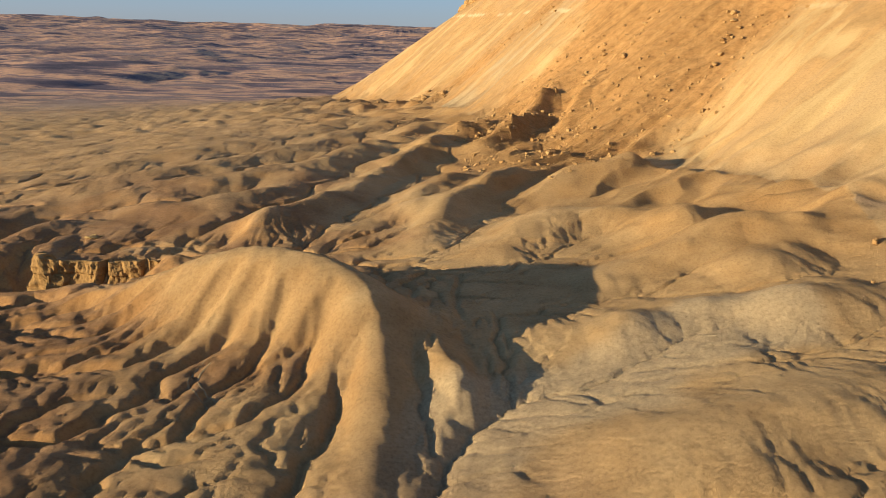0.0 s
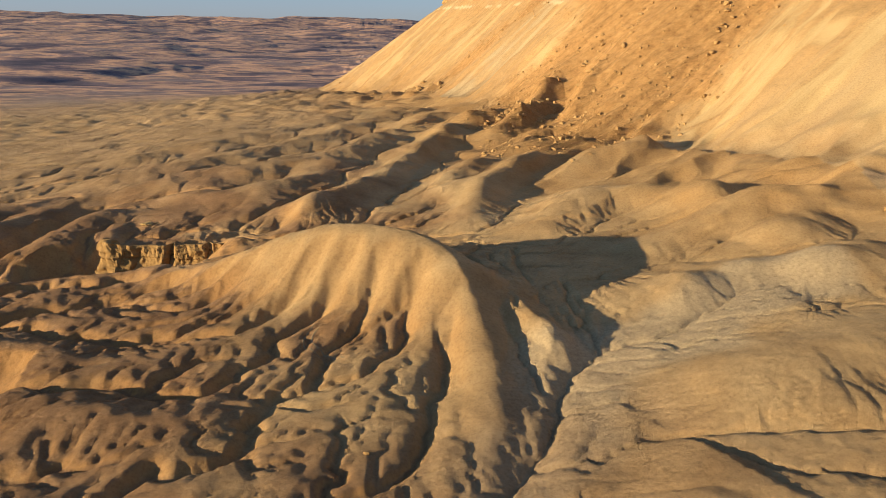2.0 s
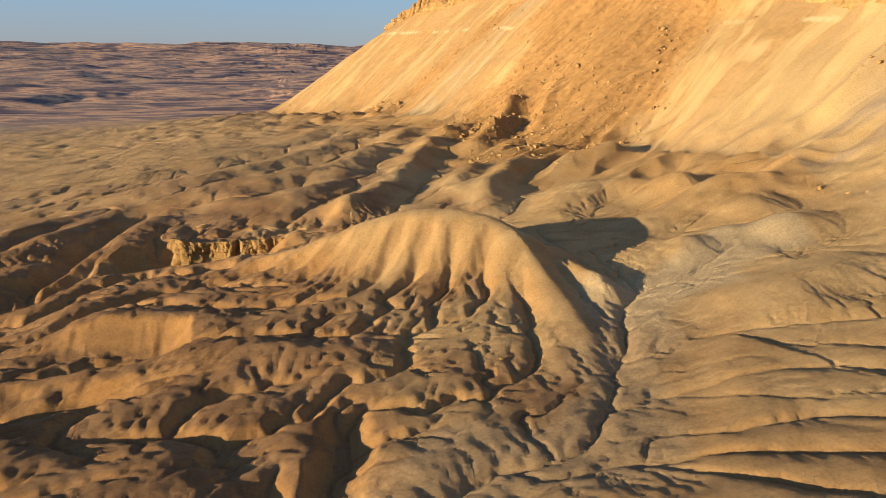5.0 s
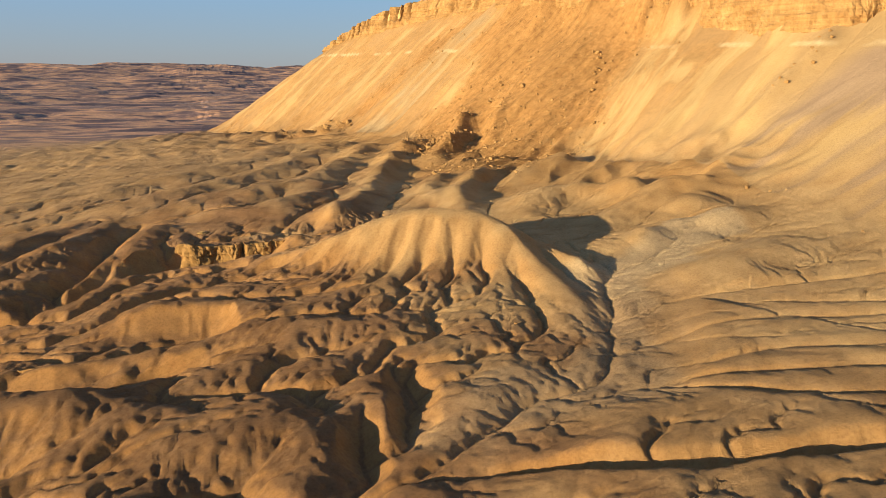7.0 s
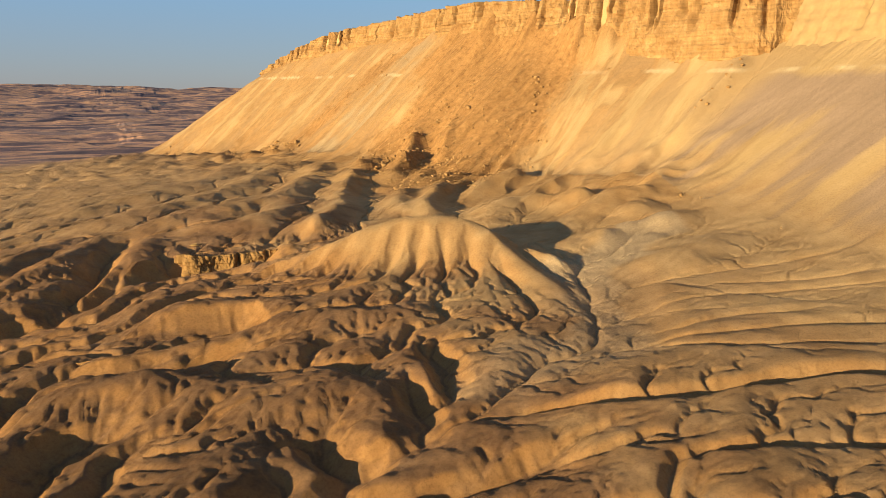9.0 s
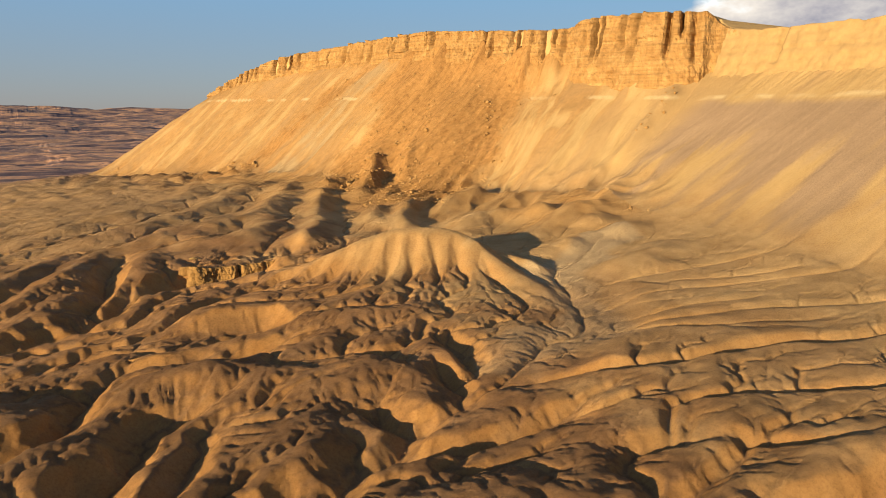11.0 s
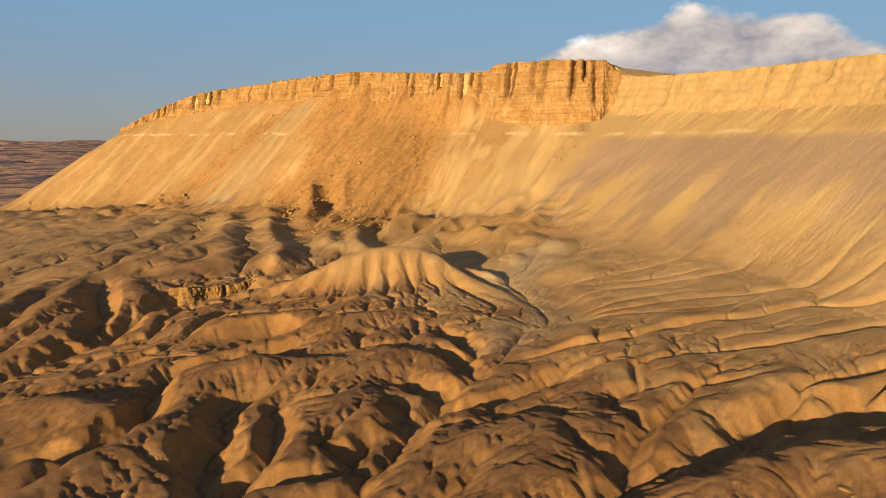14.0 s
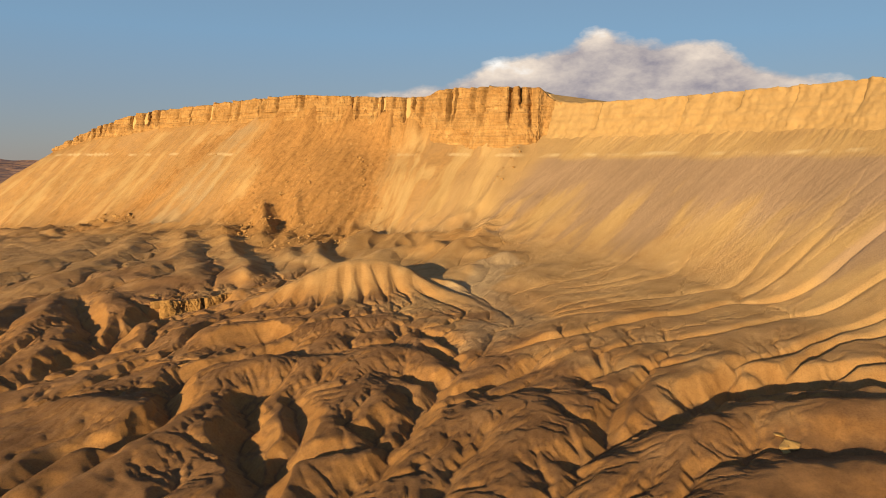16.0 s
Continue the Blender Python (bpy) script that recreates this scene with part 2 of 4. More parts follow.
def base_height(X, Y):
    """The land without its hills and gullies."""
    df, (zf,), wf, sf = along(X, Y, FOOT)
    dr, (zb, zt), wr, sr = along(X, Y, RIM)
    plain = 3.6 + 0.055 * np.maximum(X, -260) + 0.012 * np.minimum(Y, 400) - 0.00012 * np.maximum(-X - 60, 0) ** 1.6 - 0.055 * np.clip(-X - 75, 0, 80)
    plain = plain + 2.1 * smooth(-48, -15, X) * smooth(60, 0, Y)
    far = smooth(330, 620, np.hypot(X * 0.8 + 30, Y * 0.85))
    plain = plain * (1 - far) - 17 * far
    out = plain + (zf - plain) * np.exp(-df / 30)
    u = df / (df + dr + 1e-6)
    slope = zf + (zb - zf) * u * (1 - 0.75 * np.exp(-u / 0.15))
    top = zt + 0.02 * np.minimum(dr, 300)
    on_top = sr > 0
    inside = sf > 0
    soft = smooth(153, 138, Y) * 16
    rise = smooth(0.0, 3.0 + soft, dr)
    z = np.where(inside, slope, out)
    z = np.where(on_top & inside, zb + (top - zb) * rise, z)
    return z, inside, on_top, df, dr

# ---- the land: hills, ridges, washes and gullies ----
CELL = 0.6
SX, SY = np.arange(-215, 185, CELL), np.arange(-135, 335, CELL)
GX, GY = np.meshgrid(SX, SY, indexing="ij")
land, inside, on_top, foot_d, rim_d = base_height(GX, GY)
tough = np.ones(land.shape)          # how easily water cuts the ground


def window(line, reach):
    line = np.array(line, float)
    i0, i1 = np.searchsorted(SX, [line[:, 0].min() - reach, line[:, 0].max() + reach])
    j0, j1 = np.searchsorted(SY, [line[:, 1].min() - reach, line[:, 1].max() + reach])
    return slice(i0, i1), slice(j0, j1)


owner = np.full(land.shape, -1)
claim = np.full(land.shape, 0.35)
hills = 0


def ridge(width, line, power=2.0):
    """A rounded ridge or hill along a line of (x, y, height above the land)."""
    global hills
    line = curved(line, 4) if len(line) > 2 else line
    w = window(line, 3 * width)
    jig = 0.22 * width * fbm(GX[w] / 13, GY[w] / 13, 3, 15 + hills)
    d, (h,), _, _ = along(GX[w] + jig, GY[w] - jig, line)
    part = np.exp(-(d / width) ** power)
    land[w] += h * part * (1.35 if line[0][0] > 10 else 1.0)
    mine = part > claim[w]
    claim[w] = np.where(mine, part, claim[w])
    owner[w] = np.where(mine, hills, owner[w])
    hills += 1


def gully(width, line, flat=0.0):
    """A V-shaped gully along a line of (x, y, depth); flat: width of its floor."""
    line = curved(line, 4) if len(line) > 2 else line
    w = window(line, width + 2)
    sway = 0.18 if width < 4.5 else 0.5
    jig = sway * width * fbm(GX[w] / 9, GY[w] / 9, 3, 5)
    jog = sway * width * fbm(GX[w] / 11, GY[w] / 11, 3, 52)
    d, (h,), _, _ = along(GX[w] + jig, GY[w] + jog, line)
    land[w] -= h * np.clip(1 - np.maximum(d - flat, 0) / (width - flat), 0, 1) ** 1.4


# the hollow that the rubble slid out of
scar_d, (scar_h,), _, _ = along(GX, GY, [(134, 232, 5.0), (108, 226, 9.0), (84, 216, 9.5), (62, 190, 7.0), (46, 172, 2.5)])
land -= inside * ~on_top * 5 * np.exp(-(along(GX, GY, [(98, 264), (64, 257), (32, 236)])[0] / 13) ** 2) * smooth(0, 14, rim_d)
land -= inside * ~on_top * scar_h * np.exp(-(scar_d / 17) ** 2) * smooth(0, 14, rim_d)
# broad unevenness, then knolls and runnels that run down from the mesa
land -= 1.0 * np.exp(-((GX + 92) / 34) ** 2 - ((GY - 78) / 42) ** 2)
foot_s = along(GX, GY, FOOT[::3])[2] * 1600
flat = (1 - on_top) * (1 - 0.85 * inside)
land += flat * (0.8 * fbm(GX / 34, GY / 34, 2, 11))
west = smooth(5, -50, GX) * smooth(290, 180, GY)
bend = 6 * fbm(GX / 24, GY / 24, 2, 19)
u, v = (foot_s + bend) / 7.5, (foot_d + 1.5 * bend) / 21
runnel = np.abs(gnoise(u, v, 21)) * 2.2 - 0.5
ribs = (np.abs(gnoise(foot_s / 15 + 0.3 * gnoise(foot_s / 9, foot_d / 14, 4), foot_d / 70, 27)) * 2.4 + np.abs(gnoise(foot_s / 5.5 + 0.4 * gnoise(foot_s / 5, foot_d / 9, 5), foot_d / 34, 28)) * 1.1
        + np.abs(gnoise(foot_s / 2.4, foot_d / 12, 29)) * 0.4 - 1.0)
land += inside * ~on_top * smooth(-2, 14, foot_d) * smooth(0, 20, rim_d) * ribs * (0.15 + 1.0 * smooth(160, 215, GY))
land += inside * ~on_top * smooth(20, 2, rim_d) * smooth(150, 185, GY) * 15 * np.clip(fbm(foot_s / 12, foot_d / 60, 2, 34) + 0.06, 0, 1)
p, q = -0.9 * GX - 0.43 * GY, 0.43 * GX - 0.9 * GY
lump = 0.9 * fbm((p + bend) / 30, (q - 1.2 * bend) / 11, 2, 23) + 0.45 * fbm((p + bend) / 17, (q - bend) / 7, 2, 24)
fine = 0.7 * np.abs(fbm((p + bend) / 12, (q - bend) / 3.5, 2, 25)) * 2.0 - 0.3
mid_n = smooth(20, -10, GX) * (1 - west)
land += flat * (1 - 0.8 * west) * 0.22 * runnel
land += flat * (west * 1.2 + mid_n * 0.7 + 0.15) * lump
land += flat * (west * 0.25 + mid_n * 0.2) * fine
# spurs that run out from the foot of the mesa


def spurs(s, d, bend):
    """Sharp-crested spurs and their offshoots by the place along the foot and the distance from it."""
    return np.clip(1 - 2.3 * np.abs(gnoise((s + 1.3 * bend) / 19, d / 60, 36)), 0, 1) ** 1.3 + 0.45 * np.clip(1 - 2.3 * np.abs(gnoise((s + bend) / 7, d / 26, 38)), 0, 1) - 0.85


land += (1 - on_top) * np.where(inside, smooth(48, 4, foot_d), smooth(70, 10, foot_d)) * smooth(85, 125, GY) * 3.2 * spurs(foot_s, foot_d, bend)

# the fluted mound
CREST = [(-54, 109, 0.3), (-43, 105, 3.2), (-32, 100, 8.0), (-23, 95.5, 11.2), (-16, 91.5, 11.6), (-10, 88.5, 10.6), (-6, 84.5, 8.7), (-4.0, 75, 4.6), (-3.5, 65, 2.4), (-4.0, 56, 1.7), (-6, 47, 0.1)]
CREST = curved(CREST, 6)
mw = w = window(CREST, 45)


def flank(line, east, sunny, least):
    """One limb of the mound: its body, how far down its flank a place lies, its shaded side and its hold on the land."""
    d, (h,), s, side = along(GX[w], GY[w], line)
    lee, grow = side > 0, np.clip(np.sqrt(h / 11), 0.45, 1)
    form = np.where(lee, np.exp(-(d / east) ** 1.5 * 1.15), 0.66 * np.exp(-(d / (8.4 * grow)) ** 2.2) + 0.34 * np.exp(-d / 26))
    return h * form, d / np.where(lee, east, 13 * grow), lee, np.exp(-(d / (np.where(lee, east, sunny) * 1.3)) ** 4) * np.maximum(smooth(0.3, 2.5, h), least), h


limb_a, limb_b = flank(CREST[:37], 11.0, 18.5, 0), flank(CREST[36:], 7.5, 15.0, 1)
body = np.maximum(limb_a[0], limb_b[0])
low = np.minimum(limb_a[1], limb_b[1])
lee = np.where(limb_a[0] > limb_b[0], limb_a[2], limb_b[2])
turn = np.arctan2(125 - GY[w], 5 - GX[w])
wave = turn / 0.122 + 0.2 * fbm(GX[w] / 9, GY[w] / 9, 2, 31)
flute = (1 - np.abs(np.sin(np.pi * wave))) ** 1.3
big = 0.55 + 0.6 * lattice(np.round(wave), np.round(wave) * 0, 3)
tall = smooth(0.2, 4, np.maximum(limb_a[4], limb_b[4]))
cut = 1.75 * big * flute * smooth(0.04, 0.5, low) * smooth(1.9, 0.8, low) * np.where(lee, 0.3, 1.0) * tall
small = (1 - np.abs(np.sin(np.pi * (2.7 * wave + 0.8 * fbm(GX[w] / 4, GY[w] / 4, 2, 37))))) ** 2
cut += 0.3 * small * smooth(0.25, 0.8, low) * smooth(3.0, 1.2, low) * tall
hold = np.maximum(limb_a[3], limb_b[3])
calm = 3.6 + 0.055 * GX[w] + 0.012 * GY[w]
land[w] = land[w] * (1 - hold) + calm * hold
land[w] += body - cut
mound_here = body > 1.1
owner[w] = np.where(mound_here, 999, owner[w])
claim[w] = np.where(mound_here, 2, claim[w])

ridge(2.2, [(1.5, 79, 0.6), (3.6, 75, 1.8), (4.8, 71, 2.5), (4.8, 68, 2.4), (4.2, 65.6, 0.6)], 2.4)                       # spur at the mound's foot
# hills between the mound and the mesa
ridge(6, [(13, 122, 1.5), (22, 130, 3.4), (34, 131, 3.4), (42, 122, 2.0)])
ridge(5, [(27, 102, 1.5), (40, 108, 3.2), (50, 111, 3.6), (57, 112, 2.5)])
ridge(5, [(40, 97, 1.0), (46, 99, 2.6), (52, 103, 2.0)])
ridge(5, [(38, 86, 1.5), (45, 86, 2.6), (52, 89, 1.5)])
ridge(6.5, [(20, 82, 1.2), (25, 82, 2.6), (30, 86, 1.6)])
ridge(7, [(15, 61, 0.6), (20, 58, 1.7), (27, 55, 1.3)])
ridge(6, [(28, 62, 1.2), (36, 62, 1.6), (44, 64, 1.2)])
ridge(4.5, [(42, 120, 0.6), (52, 127, 1.8), (62, 131, 1.8), (72, 134, 1.2), (84, 140, 0.4)], 1.7)
ridge(4.5, [(58, 112, 0.8), (68, 118, 2.2), (80, 124, 2.2), (92, 128, 0.8)], 1.7)
ridge(6, [(22, 152, 1.0), (32, 160, 2.6), (43, 168, 3.2), (52, 178, 2.4), (60, 192, 0.6)], 1.8)
ridge(5, [(0, 128, 1.5), (5, 148, 3.5), (12, 160, 4.0), (20, 172, 3.0)])
ridge(5, [(-4, 150, 2.0), (2, 165, 3.0), (10, 180, 3.0)])
ridge(6, [(-44, 130, 1.5), (-33, 141, 3.4), (-22, 156, 4.0), (-13, 182, 3.2), (0, 215, 4.0), (9, 235, 3.0), (20, 250, 1.0)], 1.8)
ridge(7, [(18, 212, 2.0), (28, 226, 4.0), (34, 240, 3.6), (44, 254, 1.0)], 1.8)
ridge(7, [(-66, 172, 2.0), (-52, 180, 4.0), (-38, 188, 4.0), (-25, 205, 4.0), (-15, 225, 3.5), (-3, 255, 3.0)])
ridge(6, [(-60, 158, 2.0), (-46, 160, 3.0), (-34, 170, 3.0), (-28, 184, 2.0)])
ridge(7, [(-90, 190, 1.5), (-70, 205, 2.8), (-50, 222, 2.8), (-30, 250, 2.6), (-14, 285, 2.0)])
ridge(8, [(-110, 215, 1.5), (-80, 235, 2.2), (-50, 262, 2.2), (-30, 300, 2.0)])
ridge(5, [(-85, 168, 1.5), (-70, 176, 2.5), (-62, 190, 1.5)])
ridge(3.4, [(44, 254, 0.6), (37, 245, 2.6), (31, 234, 2.4), (25, 222, 1.2)])
ridge(3.0, [(136, 156, 0.6), (126, 150, 2.6), (116, 147, 2.0), (106, 144, 2.6), (96, 141, 2.0), (84, 139, 1.0)], 1.8)
ridge(3.0, [(52, 236, 1.0), (46, 228, 2.6), (40, 219, 1.6)], 2.4)
# the rocky spur and the dissected ground west of it

ridge(4.5, [(-112, 122, 0.5), (-104, 134, 2.2), (-96, 148, 3.0), (-90, 164, 1.5)])
ridge(4.5, [(-126, 126, 0.5), (-117, 140, 2.5), (-107, 155, 3.0), (-99, 168, 1.5)])
ridge(5.0, [(-85, 112, 0.3), (-82, 121, 1.0), (-80, 131, 1.8), (-79, 143, 1.8), (-74, 158, 1.2)])
ridge(6, [(-104, 45, 0.8), (-97, 47.5, 2.0), (-88, 49, 2.6), (-80, 46, 2.4), (-73, 41, 1.8), (-65, 34.5, 1.2), (-55, 32.5, 1.2), (-48, 28, 0.6)], 2.4)
ridge(6, [(-126, 20, 0.8), (-112, 26, 2.4), (-102, 31, 2.4), (-92, 37, 1.2)], 2.2)
ridge(5, [(-122, 66, 0.8), (-114, 54, 2.2), (-109, 44, 1.4)])
ridge(5, [(-62, 62, 0.4), (-52, 62.5, 1.9), (-44, 61, 1.4), (-36, 63, 0.8)])
ridge(6, [(-76, 84, 1.2), (-66, 80, 2.0), (-56, 76, 1.4)])
ridge(5, [(-82, -6, 0.6), (-70, -9, 1.4), (-60, -11, 1.6), (-50, -10, 1.0)])
ridge(6, [(-74, -22, 0.6), (-62, -18, 1.4), (-52, -18, 1.0)])
ridge(7, [(-78, -40, 0.4), (-67, -41, 1.6), (-57, -43.5, 2.4), (-47, -47, 2.8), (-39, -53, 3.0), (-33, -63, 3.2), (-24, -78, 3.0)], 2.6)
ridge(6, [(-72, -58, 2.0), (-62, -60, 2.6), (-54, -68, 2.6)])

# washes and valleys
gully(7, [(50, 245, 0.6), (42, 234, 2.8), (34, 225, 2.8), (24, 214, 1.0)], 0.5)
gully(8, [(-216, 40, 3.0), (-160, 72, 3.2), (-121, 92, 3.8), (-106, 100, 4.2), (-96, 105, 4.2), (-88, 112, 4.0), (-80, 119, 3.6), (-72, 124, 2.4)], 1.5)
gully(6, [(-77, 118, 2), (-67, 121.5, 2.5), (-56, 121.5, 1.8), (-46, 121, 0.8)], 2)
gully(6, [(-98, 112, 2.0), (-92, 122, 3.5), (-89, 132, 4.2), (-87, 142, 2.4), (-82, 156, 1.0)], 1)
front = smooth(-80, -71, GX) * smooth(-42, -54, GX) * smooth(113, 119, GY) * smooth(127, 125.2, GY)
land += (np.minimum(land, -3.2 + 0.11 * (GX + 70)) - land) * front
shelf = smooth(-70, -67, GX) * smooth(-30, -38, GX) * smooth(125.2, 127.2, GY) * smooth(146, 138, GY)
land += (1.5 + 0.06 * (GX + 67) + 0.3 * fbm(GX / 8, GY / 8, 2, 3) - land) * shelf
gully(6, [(-216, -2, 2.5), (-160, 15, 2.5), (-118, 32, 1.6), (-106, 40, 1.6), (-97, 57, 2.6), (-88, 59.5, 3.2), (-80, 57, 3.2), (-73, 57.5, 2.8), (-67, 58, 1.4), (-61, 56, 0.5)], 1.0)
gully(7, [(-216, -75, 3), (-150, -40, 3), (-130, -26, 2.6), (-104, -11, 2.4), (-87, -5, 2.6), (-79, 1, 3.4), (-70, 7, 3.2), (-60, 11, 3), (-52, 13.5, 1.2)], 1.5)
gully(6, [(-160, -40, 3.5), (-108, 0, 3.6), (-104, 12, 3.8), (-99, 21, 3.6), (-91, 33, 3.0), (-84, 41, 0.6)], 1.2)
gully(4.5, [(-104, 4, 2.2), (-95, 10, 2.6), (-90, 16, 2.6), (-86, 26, 1.8), (-82, 32, 0.5)], 0.5)
gully(4, [(-140, 30, 2.4), (-124, 40, 2.6), (-116, 37, 2.6), (-107, 40, 2.2), (-99, 50, 0.8)], 0.6)
gully(3.2, [(-108, 5, 2.0), (-101, 4, 2.0), (-94, 1, 2.0), (-86, -2, 1.0)])
gully(3.4, [(-37.5, 44, 0.4), (-37.2, 38, 2.2), (-38, 31, 2.2), (-40.5, 23, 1.2)], 0.8)
gully(2.8, [(-44, 33, 0.8), (-45.7, 25.5, 1.6), (-46.6, 18.5, 1.4)])
gully(4.5, [(-57, 14.5, 1.2), (-60.5, 18.5, 1.8), (-61.5, 22, 0.6)], 1.2)
gully(9, [(-216, -128, 4), (-160, -90, 3.5), (-120, -62, 3), (-97, -46, 2.6), (-80, -36, 2.0), (-66, -34.5, 1.4), (-54, -35, 1.8), (-43, -36.5, 3.0), (-30, -36, 4.6), (-20, -43, 4.8), (-12, -57, 4.5), (0, -76, 4)], 2)
WASH = curved([(40, 84, 0.4), (31, 80, 0.5), (19, 71, 0.6), (11, 69, 0.8), (5, 63.5, 1.0), (1.4, 53, 1.1), (-3, 46, 1.1), (-13, 30, 1.1), (-24, 27, 1.0), (-35, 20, 1.0), (-45, 15, 1.0), (-52, 13.5, 1.2)], 4)
bed_w = window(WASH, 26)
bed_d = along(GX[bed_w] - 6, GY[bed_w], WASH[6:])[0]
level = 0.92 * np.exp(-(bed_d / 7.5) ** 4)
calm = 4.0 + 0.055 * GX[bed_w] + 0.09 * np.maximum(GX[bed_w], 0) + 0.012 * GY[bed_w] + 0.15 * fbm(GX[bed_w] / 7, GY[bed_w] / 7, 2, 2)
land[bed_w] += (np.where(GY[bed_w] > 40, calm, np.minimum(land[bed_w], calm)) - land[bed_w]) * level
gully(1.7, [(x, y, 0.42 * h) for x, y, h in WASH[::2]], 0.3)
gully(5, [(-96, 60, 0.8), (-86, 61.5, 1.6), (-76, 61.5, 1.6), (-68, 60, 0.6)], 2)
bank = smooth(-95, -89, GX) * smooth(-58, -63, GX) * smooth(66.4, 68.2, GY) * smooth(82, 75, GY)
land += (-2.3 + 0.4 * fbm(GX / 8, GY / 8, 2, 6) - land) * bank
# long dark gullies on the fan below the mesa
gully(2.4, [(78, -44, 0.56), (66, -36, 1.68), (56, -30, 2.1), (48, -26, 2.24), (42, -21, 2.24), (36, -12, 2.24), (30, -7, 2.1), (20, -4.7, 1.89), (14, -3, 2.45), (2, 2.6, 2.66), (-13.6, 5.7, 2.24), (-22, 8.5, 1.89), (-33, 14, 1.33), (-42, 16, 0.98)])
gully(2.2, [(46, -45, 0.56), (34, -34, 1.68), (27, -27, 2.1), (16, -23.5, 1.89), (7, -21, 1.54), (-1, -17.6, 1.33), (-12, -11, 0.98), (-25, -6, 0.56)])
gully(2.2, [(44, -62, 0.98), (27, -48, 1.89), (20, -42, 2.1), (10, -40, 2.1), (0, -38, 1.68), (-6, -36.6, 1.54), (-16, -33, 1.33), (-28, -36, 0.98)])
gully(2.2, [(34, -64, 1.4), (19, -51, 2.24), (12, -45, 2.24), (2, -43, 2.1), (-8, -42, 1.89), (-18, -42, 1.89)])
gully(2.2, [(14, -70, 1.4), (0, -56, 2.24), (-8, -49, 2.24), (-15, -44, 1.89), (-22, -42, 0.98)])
gully(2.4, [(-16, -27, 0.56), (-23, -23, 1.05), (-27, -18, 1.05), (-33, -13.7, 0.98), (-42, -9, 0.56)])
gully(2.4, [(72, -6, 0.28), (62, -4, 0.7), (51, -2, 0.98), (43, 4, 0.98), (31, 9, 0.98), (18, 16, 0.84), (0, 22, 0.56), (-12, 26, 0.42)])
gully(2.4, [(76, -22, 0.28), (65, -18, 0.7), (54, -14, 0.98), (42, -8, 0.98), (36, -10, 1.12)])
gully(2.4, [(70, 22, 0.28), (58, 22, 0.7), (46, 25, 0.84), (34, 30, 0.77), (18, 36, 0.56), (2, 38, 0.42), (-8, 36, 0.42)])
gully(2.0, [(70, 44, 0.28), (54, 44, 0.63), (40, 46, 0.7), (26, 48, 0.56), (10, 50, 0.56)])
gully(2.4, [(24, 4, 0.35), (18, 6.7, 0.77), (11, 11, 0.84), (3, 14.5, 0.77), (-3, 18.5, 0.42)])
gully(2.2, [(26, 20, 0.35), (18, 23, 0.77), (11, 26, 0.77), (1, 26, 0.42)])
gully(2.2, [(52, 30, 0.28), (43.7, 32.7, 0.7), (33, 37.5, 0.7), (24, 42, 0.35)])
gully(4, [(-28, -20, 0.6), (-36, -22, 1.2), (-46, -24, 1.6), (-56, -28, 2), (-64, -33, 2)])
gully(4, [(-30, 4, 0.6), (-40, 3, 1.4), (-50, 2, 1.8), (-62, 4, 2.4), (-70, 7, 2.4)])
gully(5, [(-52, 40, 0.8), (-47, 30, 1.6), (-46, 22, 1.8), (-50, 14, 1.8)])
tough += 0.8 * west
tough *= 1 - 0.7 * inside
tough *= 0.25 + 0.75 * np.maximum(west, mid_n)
upper = smooth(0.9, 3.0, body)
tough[mw] *= 1 - 0.75 * upper

carve_by = flat * (0.9 * west + 0.45 * mid_n + 0.13 * (1 - west) * (1 - mid_n)) + 0.16 * inside * ~on_top
carve_by[mw] *= 1 - 0.15 * hold - 0.25 * upper
carve_by[bed_w] *= 1 - 0.8 * level


